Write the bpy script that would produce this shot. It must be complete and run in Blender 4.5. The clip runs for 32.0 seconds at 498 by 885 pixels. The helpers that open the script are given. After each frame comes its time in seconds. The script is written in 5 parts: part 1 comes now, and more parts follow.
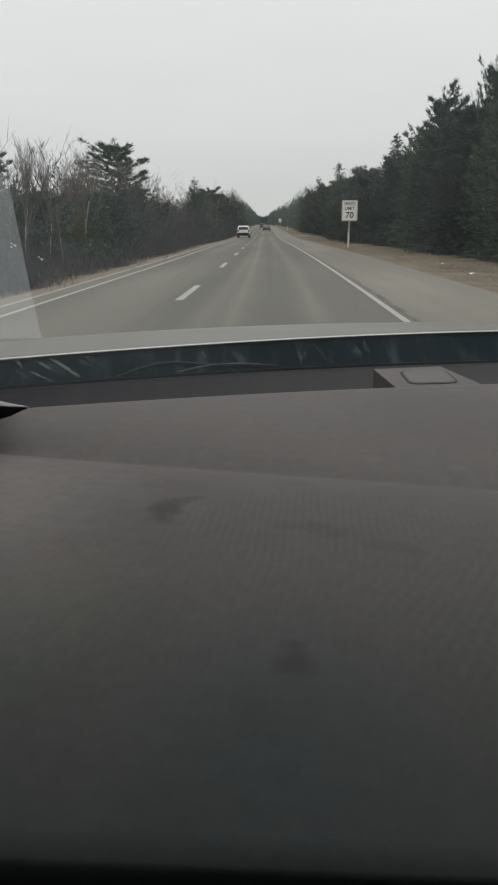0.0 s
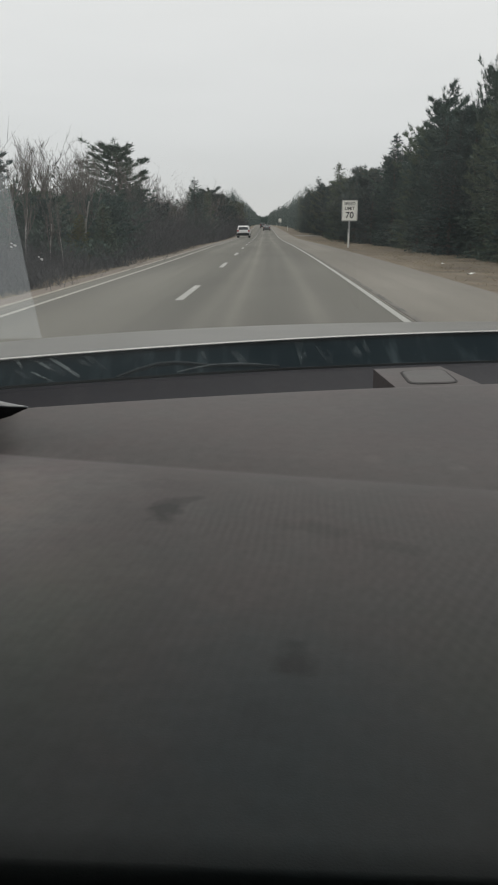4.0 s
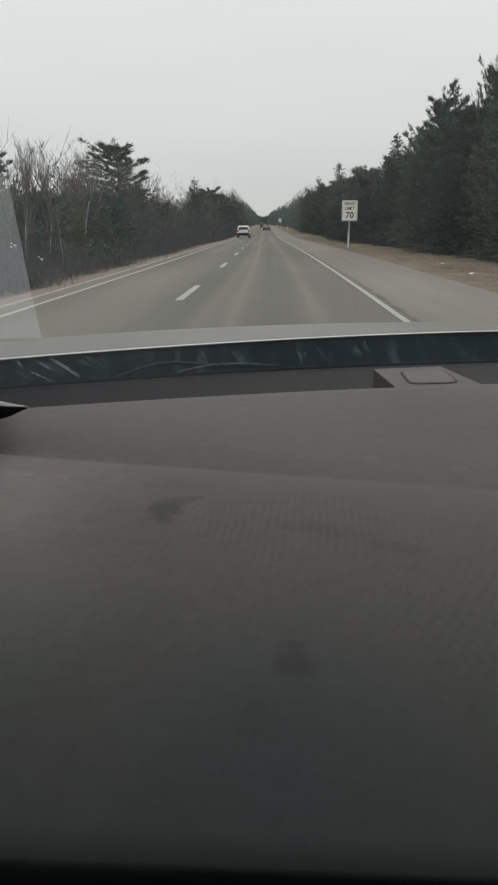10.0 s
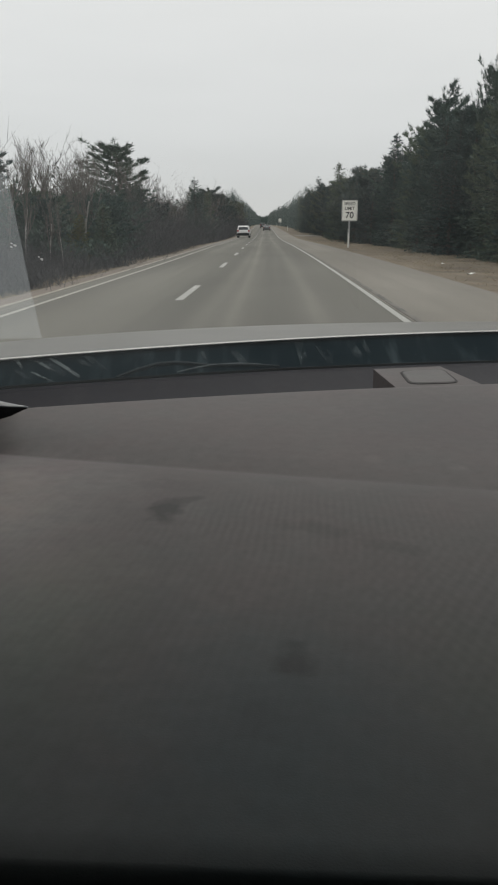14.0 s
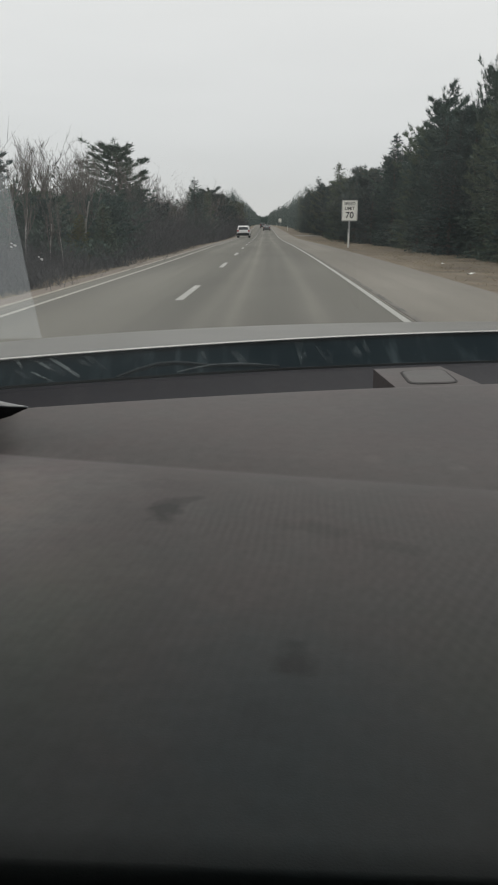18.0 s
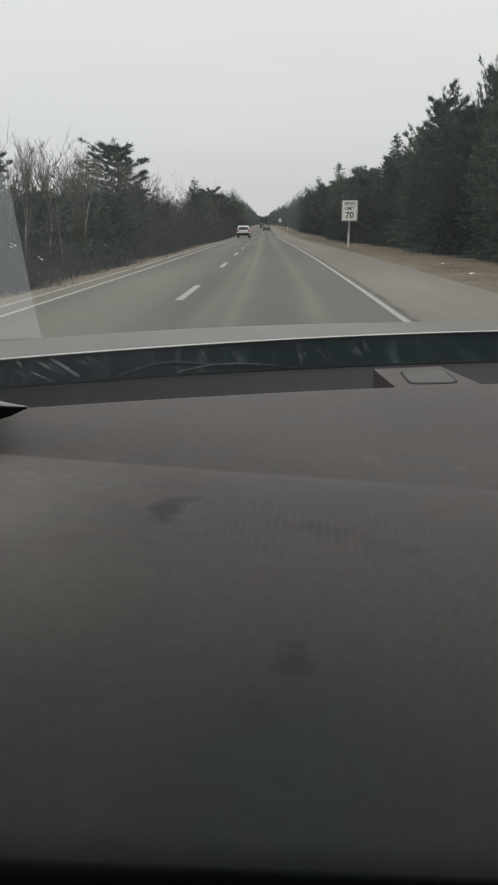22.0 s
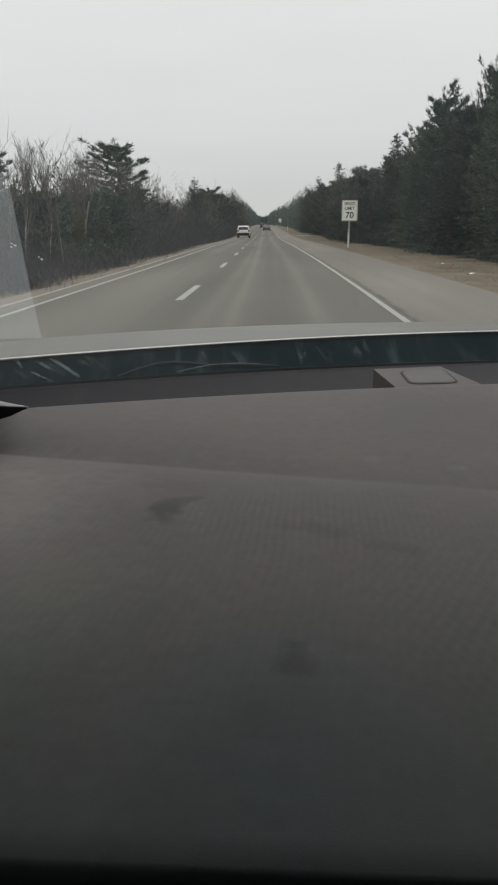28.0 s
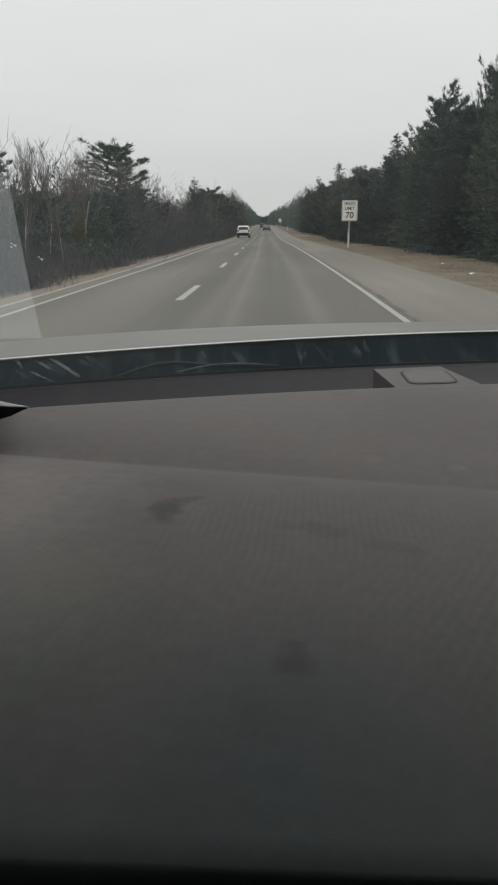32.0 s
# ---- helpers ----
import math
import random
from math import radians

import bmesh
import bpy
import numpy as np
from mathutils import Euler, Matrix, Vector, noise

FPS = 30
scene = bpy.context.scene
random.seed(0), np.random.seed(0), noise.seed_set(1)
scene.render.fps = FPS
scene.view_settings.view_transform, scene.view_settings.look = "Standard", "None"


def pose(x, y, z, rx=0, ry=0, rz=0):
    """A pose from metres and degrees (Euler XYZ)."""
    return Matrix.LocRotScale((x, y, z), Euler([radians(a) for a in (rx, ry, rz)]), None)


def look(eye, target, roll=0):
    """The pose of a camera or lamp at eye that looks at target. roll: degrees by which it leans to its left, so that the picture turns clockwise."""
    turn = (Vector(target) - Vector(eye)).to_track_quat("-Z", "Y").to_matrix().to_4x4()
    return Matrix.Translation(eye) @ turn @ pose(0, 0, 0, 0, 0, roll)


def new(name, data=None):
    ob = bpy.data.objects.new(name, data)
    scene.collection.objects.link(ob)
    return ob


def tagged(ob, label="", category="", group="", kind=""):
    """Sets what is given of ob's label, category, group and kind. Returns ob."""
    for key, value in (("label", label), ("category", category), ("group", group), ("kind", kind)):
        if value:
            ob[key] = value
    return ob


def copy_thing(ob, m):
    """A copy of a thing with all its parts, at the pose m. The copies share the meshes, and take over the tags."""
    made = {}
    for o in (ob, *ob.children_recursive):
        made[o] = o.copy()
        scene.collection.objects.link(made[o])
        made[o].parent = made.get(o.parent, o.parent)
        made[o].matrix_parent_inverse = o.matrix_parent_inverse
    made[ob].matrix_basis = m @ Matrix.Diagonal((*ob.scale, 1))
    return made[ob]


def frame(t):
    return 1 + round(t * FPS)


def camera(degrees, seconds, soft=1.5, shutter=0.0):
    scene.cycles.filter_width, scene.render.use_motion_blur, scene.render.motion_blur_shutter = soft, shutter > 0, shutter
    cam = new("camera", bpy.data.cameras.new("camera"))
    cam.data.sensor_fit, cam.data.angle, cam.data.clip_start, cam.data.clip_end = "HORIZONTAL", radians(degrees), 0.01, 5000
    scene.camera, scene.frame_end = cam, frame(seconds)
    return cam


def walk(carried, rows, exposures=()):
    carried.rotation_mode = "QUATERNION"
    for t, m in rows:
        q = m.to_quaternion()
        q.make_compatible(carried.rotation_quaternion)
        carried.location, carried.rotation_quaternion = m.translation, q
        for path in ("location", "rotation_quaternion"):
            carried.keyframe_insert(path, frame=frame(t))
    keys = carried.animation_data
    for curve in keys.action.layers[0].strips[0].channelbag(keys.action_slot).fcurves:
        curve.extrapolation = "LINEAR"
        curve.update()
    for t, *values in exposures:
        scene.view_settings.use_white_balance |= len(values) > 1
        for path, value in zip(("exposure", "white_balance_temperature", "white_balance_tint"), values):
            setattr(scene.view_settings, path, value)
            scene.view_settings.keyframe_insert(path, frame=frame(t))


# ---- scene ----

# ------------------------------------------------------------------ camera
# The eye is fixed in the car, above the dashboard; the car stands in the right lane.
cam = camera(34.97, 32.0, soft=2.2)
EYE = pose(0.0, 0.0, 1.26, 90 - 14.92, 0.0, 1.74)
walk(cam, [(0.0, EYE), (8.0, EYE), (16.0, EYE), (24.0, EYE), (32.0, EYE)], exposures=[(0.0, 0.0), (32.0, 0.0)])


# ------------------------------------------------------------------ world and sun
def build_world():
    w = bpy.data.worlds.new("overcast_sky")
    scene.world = w
    w.use_nodes = True
    nt = w.node_tree
    nt.nodes.clear()
    out = nt.nodes.new("ShaderNodeOutputWorld")
    bg = nt.nodes.new("ShaderNodeBackground")
    sky = nt.nodes.new("ShaderNodeTexSky")
    sky.sky_type, sky.sun_disc = "NISHITA", False
    sky.sun_elevation, sky.sun_rotation = radians(38), radians(150)
    dull = nt.nodes.new("ShaderNodeVectorMath")
    dull.operation = "SCALE"
    dull.inputs["Scale"].default_value = 0.08
    nt.links.new(sky.outputs[0], dull.inputs[0])
    co = nt.nodes.new("ShaderNodeTexCoord")
    sep = nt.nodes.new("ShaderNodeSeparateXYZ")
    nt.links.new(co.outputs["Generated"], sep.inputs[0])
    ramp = nt.nodes.new("ShaderNodeValToRGB")
    e = ramp.color_ramp.elements
    e[0].position, e[0].color = 0.0, (0.515, 0.522, 0.525, 1)
    e[1].position, e[1].color = 1.0, (1.25, 1.25, 1.22, 1)
    for p, c in ((0.06, (0.54, 0.545, 0.55, 1)), (0.14, (0.62, 0.622, 0.62, 1)), (0.28, (0.72, 0.72, 0.71, 1))):
        k = e.new(p)
        k.color = c
    nt.links.new(sep.outputs["Z"], ramp.inputs[0])
    mp = nt.nodes.new("ShaderNodeMapping")
    mp.inputs["Scale"].default_value = (1.5, 1.5, 9)
    nt.links.new(co.outputs["Generated"], mp.inputs[0])
    ns = nt.nodes.new("ShaderNodeTexNoise")
    ns.inputs["Scale"].default_value, ns.inputs["Detail"].default_value = 1.6, 4
    nt.links.new(mp.outputs[0], ns.inputs["Vector"])
    rng = nt.nodes.new("ShaderNodeMapRange")
    rng.inputs["To Min"].default_value, rng.inputs["To Max"].default_value = 0.93, 1.07
    nt.links.new(ns.outputs[0], rng.inputs["Value"])
    mul = nt.nodes.new("ShaderNodeVectorMath")
    mul.operation = "SCALE"
    nt.links.new(ramp.outputs[0], mul.inputs[0])
    nt.links.new(rng.outputs[0], mul.inputs["Scale"])
    mix = nt.nodes.new("ShaderNodeMix")
    mix.data_type = "RGBA"
    mix.inputs["Factor"].default_value = 0.93
    nt.links.new(dull.outputs[0], mix.inputs["A"])
    nt.links.new(mul.outputs[0], mix.inputs["B"])
    nt.links.new(mix.outputs["Result"], bg.inputs["Color"])
    bg.inputs["Strength"].default_value = 1.26
    nt.links.new(bg.outputs[0], out.inputs[0])


build_world()
sun = new("sun", bpy.data.lights.new("sun", "SUN"))
sun.data.energy, sun.data.angle, sun.data.color = 0.5, radians(40), (1.0, 0.97, 0.93)
sun.matrix_world = look((30, 40, 60), (0, 0, 0))


# ------------------------------------------------------------------ materials
class Mat:
    """A node material with a few shorthand steps."""

    def __init__(self, name, rough=0.6, metal=0.0, spec=0.5):
        self.m = bpy.data.materials.new(name)
        self.m.use_nodes = True
        self.nt = self.m.node_tree
        self.b = self.nt.nodes["Principled BSDF"]
        self.b.inputs["Roughness"].default_value = rough
        self.b.inputs["Metallic"].default_value = metal
        self.b.inputs["Specular IOR Level"].default_value = spec
        self.co = self.nt.nodes.new("ShaderNodeTexCoord")

    def node(self, kind, **values):
        n = self.nt.nodes.new(kind)
        for k, v in values.items():
            n.inputs[k].default_value = v
        return n

    def link(self, a, b):
        self.nt.links.new(a, b)

    def noise(self, scale, detail=4, stretch=(1, 1, 1), rough=0.55):
        mp = self.node("ShaderNodeMapping", Scale=stretch)
        self.link(self.co.outputs["Object"], mp.inputs[0])
        n = self.node("ShaderNodeTexNoise", Scale=scale, Detail=detail, Roughness=rough)
        self.link(mp.outputs[0], n.inputs["Vector"])
        return n.outputs[0]

    def ramp(self, value, stops):
        r = self.nt.nodes.new("ShaderNodeValToRGB")
        e = r.color_ramp.elements
        for i, (p, c) in enumerate(stops):
            k = e[i] if i < 2 else e.new(p)
            k.position, k.color = p, (*c, 1)
        self.link(value, r.inputs[0])
        return r.outputs[0]

    def mix(self, fac, a, b, mode="MIX"):
        n = self.nt.nodes.new("ShaderNodeMix")
        n.data_type, n.blend_type = "RGBA", mode
        for key, v in (("Factor", fac), ("A", a), ("B", b)):
            if isinstance(v, bpy.types.NodeSocket):
                self.link(v, n.inputs[key])
            elif key == "Factor":
                n.inputs[key].default_value = v
            else:
                n.inputs[key].default_value = (*v, 1)
        return n.outputs["Result"]

    def color(self, sock):
        self.link(sock, self.b.inputs["Base Color"])
        return self

    def plain(self, c):
        self.b.inputs["Base Color"].default_value = (*c, 1)
        return self

    def bump(self, value, strength=0.3, distance=0.01):
        n = self.node("ShaderNodeBump", Strength=strength, Distance=distance)
        self.link(value, n.inputs["Height"])
        self.link(n.outputs[0], self.b.inputs["Normal"])
        return self


def simple(name, c, rough=0.6, metal=0.0, var=0.25, scale=6.0, spec=0.5, bump=0.0):
    m = Mat(name, rough, metal, spec)
    lo, hi = [v * (1 - var) for v in c], [min(1, v * (1 + var)) for v in c]
    n = m.noise(scale, 5)
    m.color(m.ramp(n, [(0.3, lo), (0.7, hi)]))
    if bump:
        m.bump(m.noise(scale * 12, 3), bump, 0.01)
    return m.m


def foliage(name, a, b, rough=0.7):
    m = Mat(name, rough, spec=0.06)
    geo = m.nt.nodes.new("ShaderNodeNewGeometry")
    inf = m.nt.nodes.new("ShaderNodeObjectInfo")
    c1 = m.ramp(geo.outputs["Random Per Island"], [(0.0, a), (1.0, b)])
    c2 = m.ramp(inf.outputs["Random"], [(0.0, (0.66, 0.70, 0.74)), (0.5, (0.96, 0.98, 0.96)), (0.8, (1.2, 1.16, 1.0)), (1.0, (1.5, 1.32, 0.98))])
    drift = m.ramp(m.noise(0.45, 3), [(0.32, (0.72, 0.74, 0.76)), (0.68, (1.28, 1.26, 1.24))])
    m.color(m.mix(1.0, m.mix(1.0, c1, c2, "MULTIPLY"), drift, "MULTIPLY"))
    return m.m


def asphalt(name, lo, hi, streak, crack, lanes=()):
    m = Mat(name, 0.85, spec=0.3)
    base = m.ramp(m.noise(0.35, 5, (1, 0.12, 1)), [(0.3, lo), (0.7, hi)])
    grain = m.ramp(m.noise(45, 3), [(0.3, (0.8, 0.8, 0.8)), (0.7, (1.18, 1.18, 1.18))])
    c = m.mix(1.0, base, grain, "MULTIPLY")
    tracks = m.ramp(m.noise(1.1, 3, (1, 0.006, 1)), [(0.38, streak), (0.62, (1.09, 1.09, 1.085))])
    c = m.mix(1.0, c, tracks, "MULTIPLY")
    if lanes:
        # Tyres have polished pale tracks along the lanes, drips darken their middles
        across = m.nt.nodes.new("ShaderNodeAttribute")
        across.attribute_name = "across"
        c = m.mix(1.0, c, m.ramp(across.outputs["Fac"], [((u + 5) / 8, (v, v, v * 0.995)) for u, v in lanes]), "MULTIPLY")
    blot = m.ramp(m.noise(0.16, 4, (1, 0.35, 1)), [(0.35, (0.88, 0.88, 0.88)), (0.65, (1.1, 1.1, 1.1))])
    c = m.mix(1.0, c, blot, "MULTIPLY")
    vo = m.nt.nodes.new("ShaderNodeTexVoronoi")
    vo.feature = "DISTANCE_TO_EDGE"
    vo.inputs["Scale"].default_value = 0.16
    wob = m.node("ShaderNodeMapping", Scale=(0.7, 1, 1))
    m.link(m.co.outputs["Object"], wob.inputs[0])
    addn = m.nt.nodes.new("ShaderNodeVectorMath")
    addn.operation = "ADD"
    nz = m.node("ShaderNodeTexNoise", Scale=1.4, Detail=4)
    m.link(m.co.outputs["Object"], nz.inputs["Vector"])
    m.link(wob.outputs[0], addn.inputs[0])
    m.link(nz.outputs["Color"], addn.inputs[1])
    m.link(addn.outputs[0], vo.inputs["Vector"])
    cr = m.ramp(vo.outputs["Distance"], [(0.0, (crack,) * 3), (0.006, (1, 1, 1))])
    c = m.mix(1.0, c, cr, "MULTIPLY")
    m.color(c)
    m.bump(m.noise(60, 3), 0.35, 0.006)
    return m.m


def worn_paint(name, c, under, amount=0.52):
    m = Mat(name, 0.75, spec=0.3)
    f = m.ramp(m.noise(9, 6, (1, 0.4, 1)), [(amount - 0.03, (1, 1, 1)), (amount + 0.12, (0, 0, 0))])
    col = m.ramp(m.noise(2.5, 4), [(0.3, [v * 0.85 for v in c]), (0.7, c)])
    m.color(m.mix(f, under, col))
    return m.m


ASPHALT = asphalt("lane_asphalt", (0.103, 0.0978, 0.084), (0.125, 0.1195, 0.104), (0.88, 0.88, 0.885), 0.93,
                  ((-4.5, 1.0), (-3.5, 1.02), (-2.9, 1.2), (-2.3, 0.96), (-1.75, 0.88), (-1.3, 0.88), (-1.0, 1.1), (-0.85, 1.02), (-0.66, 1.32), (-0.48, 1.04), (-0.05, 0.92), (0.35, 0.98), (0.6, 1.24), (0.82, 1.0), (1.3, 0.87), (1.9, 0.88)))
SHOULDER = asphalt("shoulder_asphalt", (0.146, 0.134, 0.115), (0.182, 0.168, 0.145), (0.92, 0.92, 0.91), 0.85)
SHOULDER_BROWN = asphalt("dirty_median_shoulder", (0.140, 0.116, 0.097), (0.172, 0.145, 0.122), (0.92, 0.92, 0.91), 0.85)
WHITE_LINE = worn_paint("white_road_paint", (0.72, 0.72, 0.69), (0.3, 0.3, 0.28), 0.27)
YELLOW_LINE = worn_paint("faded_yellow_road_paint", (0.56, 0.53, 0.44), (0.3, 0.29, 0.26), 0.3)
JOINT = worn_paint("pale_cement_joint", (0.46, 0.42, 0.36), (0.26, 0.24, 0.2), 0.3)
TAR = worn_paint("worn_tar_strip", (0.062, 0.058, 0.052), (0.13, 0.12, 0.105), 0.42)
SEAM = simple("tarred_seam", (0.1, 0.1, 0.095), 0.8, var=0.3, scale=4)


def ground_material():
    m = Mat("dry_winter_grass", 0.95, spec=0.1)
    a = m.ramp(m.noise(0.5, 6), [(0.3, (0.095, 0.081, 0.066)), (0.5, (0.142, 0.118, 0.091)), (0.72, (0.195, 0.165, 0.128))])
    g = m.ramp(m.noise(14, 5, (1, 1, 1), 0.7), [(0.3, (0.82, 0.82, 0.80)), (0.7, (1.16, 1.16, 1.16))])
    m.color(m.mix(1.0, a, g, "MULTIPLY"))
    m.bump(m.noise(18, 6, (1, 1, 1), 0.7), 0.45, 0.03)
    return m.m


GRASS_GROUND = ground_material()
GRASS_BLADE = foliage("dry_grass_blades", (0.20, 0.165, 0.124), (0.27, 0.224, 0.168), 0.9)
NEEDLE_PINE = foliage("pine_needles", (0.060, 0.086, 0.079), (0.092, 0.125, 0.112))
NEEDLE_SPRUCE = foliage("spruce_needles", (0.053, 0.076, 0.071), (0.080, 0.108, 0.099))
# Greyer than the near needles: distance haze put into the colour
NEEDLE_HAZE = foliage("grey_green_needles", (0.070, 0.086, 0.083), (0.100, 0.120, 0.113))
NEEDLE_BRONZE = foliage("winter_bronzed_needles", (0.045, 0.05, 0.022), (0.085, 0.085, 0.045))
BARK = simple("grey_brown_bark", (0.075, 0.065, 0.058), 0.9, var=0.4, scale=8, bump=0.6)
BARK_BARE = simple("bare_twig_bark", (0.115, 0.104, 0.094), 0.9, var=0.35, scale=5)
BIRCH = simple("pale_birch_bark", (0.30, 0.285, 0.27), 0.8, var=0.35, scale=6)
BRUSH = foliage("leafless_brush_twigs", (0.094, 0.089, 0.089), (0.126, 0.118, 0.117), 0.9)
METAL = simple("galvanised_steel", (0.42, 0.43, 0.43), 0.45, 0.8, var=0.2, scale=9)
SIGN_WHITE = simple("white_reflective_sheeting", (0.86, 0.85, 0.79), 0.5, var=0.06, scale=3)
SIGN_BLACK = simple("black_sign_ink", (0.02, 0.02, 0.02), 0.5, var=0.2)
SIGN_GREEN = simple("green_reflective_sheeting", (0.015, 0.10, 0.065), 0.5, var=0.1, scale=2)
POST_WHITE = simple("white_plastic_post", (0.7, 0.7, 0.67), 0.5, var=0.1)


def dash_material(name, c, grain=900.0, spec=0.28, stains_and_light=False):
    m = Mat(name, 0.62, spec=spec)
    big = m.ramp(m.noise(4, 4), [(0.28, [v * 0.93 for v in c]), (0.72, [v * 1.06 for v in c])])
    dust = m.ramp(m.noise(22, 7, (1, 0.6, 1), 0.7), [(0.5, (0, 0, 0)), (0.85, (0.012, 0.0115, 0.0105))])
    col = m.mix(1.0, big, dust, "ADD")
    tone = m.ramp(m.noise(13, 4), [(0.3, (1.035, 0.985, 0.98)), (0.7, (0.955, 1.015, 1.005))])
    col = m.mix(1.0, col, tone, "MULTIPLY")
    mott = m.ramp(m.noise(75, 4, (1, 1, 1), 0.65), [(0.3, (0.90, 0.90, 0.90)), (0.7, (1.10, 1.10, 1.10))])
    col = m.mix(1.0, col, mott, "MULTIPLY")
    if not stains_and_light:
        m.color(col)
        m.bump(m.noise(grain, 2), 0.2, 0.0005)
        return m.m
    # Painted shading: warm towards the glass, darker and blue-grey at the lap end
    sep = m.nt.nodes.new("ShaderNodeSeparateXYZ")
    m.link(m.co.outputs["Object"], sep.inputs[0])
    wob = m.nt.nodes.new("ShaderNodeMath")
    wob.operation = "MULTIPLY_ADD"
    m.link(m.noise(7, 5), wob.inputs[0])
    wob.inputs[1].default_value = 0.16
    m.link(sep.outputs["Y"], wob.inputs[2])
    lap_shading = m.ramp(wob.outputs[0], [(0.34, (0.65, 0.80, 0.825)), (0.56, (0.96, 0.96, 0.955)), (0.86, (1.032, 0.988, 1.005))])
    col = m.mix(1.0, col, lap_shading, "MULTIPLY")
    def blot(x, y, rx, ry, turn, ragged):
        """Distance from the middle of an uneven oval, 1 at its rim."""
        mp = m.node("ShaderNodeMapping", Rotation=(0, 0, radians(turn)))
        mp.vector_type = "TEXTURE"
        mp.inputs["Location"].default_value = (x, y, 0)
        mp.inputs["Scale"].default_value = (rx, ry, 1)
        m.link(m.co.outputs["Object"], mp.inputs[0])
        flat = m.nt.nodes.new("ShaderNodeVectorMath")
        flat.operation = "MULTIPLY"
        flat.inputs[1].default_value = (1, 1, 0)
        m.link(mp.outputs[0], flat.inputs[0])
        nz = m.node("ShaderNodeTexNoise", Scale=55.0, Detail=4)
        m.link(m.co.outputs["Object"], nz.inputs["Vector"])
        sh = m.nt.nodes.new("ShaderNodeVectorMath")
        sh.operation = "MULTIPLY_ADD"
        sh.inputs[1].default_value, sh.inputs[2].default_value = (ragged, ragged, 0), (-ragged / 2, -ragged / 2, 0)
        m.link(nz.outputs["Color"], sh.inputs[0])
        ad = m.nt.nodes.new("ShaderNodeVectorMath")
        ad.operation = "ADD"
        m.link(flat.outputs[0], ad.inputs[0])
        m.link(sh.outputs[0], ad.inputs[1])
        ln = m.nt.nodes.new("ShaderNodeVectorMath")
        ln.operation = "LENGTH"
        m.link(ad.outputs[0], ln.inputs[0])
        return ln.outputs["Value"]

    # Dark greasy smudges, paler dust spots and window light painted at the left
    for x, y, rx, ry, turn, deep in STAINS_AND_LIGHT:
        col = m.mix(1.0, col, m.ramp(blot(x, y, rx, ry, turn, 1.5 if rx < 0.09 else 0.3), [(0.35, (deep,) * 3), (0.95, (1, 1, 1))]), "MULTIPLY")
    for x, y, rx, ry, turn, hue in TINTS:
        col = m.mix(1.0, col, m.ramp(blot(x, y, rx, ry, turn, 0.8), [(0.2, hue), (1.1, (1, 1, 1))]), "MULTIPLY")
    # The moulded skin is ribbed fore and aft and cross-hatched; dust shows up the ribs in two worn patches
    for scale, turn, amount, place in ((48.0, 3, 0.065, (0.03, 0.60, 0.17, 0.11, 0)), (38.0, 27, 0.045, (0.14, 0.42, 0.11, 0.24, 15)), (38.0, -24, 0.025, (0.14, 0.42, 0.11, 0.26, 15)), (44.0, 8, 0.025, (-0.05, 0.5, 0.3, 0.3, 0))):
        mp = m.node("ShaderNodeMapping", Rotation=(0, 0, radians(turn)))
        m.link(m.co.outputs["Object"], mp.inputs[0])
        wv = m.nt.nodes.new("ShaderNodeTexWave")
        wv.inputs["Scale"].default_value, wv.inputs["Distortion"].default_value = scale, 1.8
        wv.inputs["Detail"].default_value = 1.0
        m.link(mp.outputs[0], wv.inputs["Vector"])
        ribs = m.ramp(wv.outputs[0], [(0.1, (1 - amount,) * 3), (0.9, (1 + amount,) * 3)])
        col = m.mix(m.ramp(blot(*place, 0.9), [(0.35, (1, 1, 1)), (1.15, (0, 0, 0))]), col, m.mix(1.0, col, ribs, "MULTIPLY"))
    m.color(col)
    m.bump(m.noise(grain, 2), 0.2, 0.0005)
    return m.m


# Blue-grey and olive tints, then smudges and painted window light on the dash top: place, half widths, turn, strength
TINTS = ((0.0, 0.31, 0.085, 0.13, 0, (0.76, 0.92, 0.985)), (0.125, 0.33, 0.06, 0.14, 10, (0.97, 1.02, 0.92)), (-0.13, 0.40, 0.07, 0.16, 0, (0.97, 1.03, 0.93)), (-0.28, 0.62, 0.12, 0.16, 0, (1.03, 1.05, 0.97)), (0.25, 0.95, 0.22, 0.22, 0, (0.80, 0.79, 0.81)))
STAINS_AND_LIGHT = ((-0.088, 0.613, 0.019, 0.040, -8, 0.34), (-0.073, 0.640, 0.020, 0.014, 20, 0.62), (-0.085, 0.685, 0.045, 0.030, 0, 0.86), (0.012, 0.376, 0.016, 0.026, 0, 0.50),
          (0.000, 0.330, 0.03, 0.03, 0, 0.88), (0.034, 0.572, 0.050, 0.018, -28, 0.76), (0.09, 0.535, 0.030, 0.014, -25, 0.80), (0.016, 0.70, 0.03, 0.016, 0, 0.88), (0.23, 0.69, 0.055, 0.016, -30, 0.80),
          # The last two pale ovals paint in light from the driver's window
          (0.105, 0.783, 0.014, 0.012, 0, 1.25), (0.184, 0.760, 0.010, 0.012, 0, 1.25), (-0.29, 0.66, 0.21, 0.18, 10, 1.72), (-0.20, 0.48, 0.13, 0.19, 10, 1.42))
DASH = dash_material("grained_dash_plastic", (0.0675, 0.0606, 0.0584), stains_and_light=True)
DASH_DARK = dash_material("dark_grained_plastic", (0.0105, 0.0100, 0.0138), spec=0.18)
LID_JOINT = dash_material("worn_lid_joint", (0.026, 0.024, 0.024), spec=0.1)
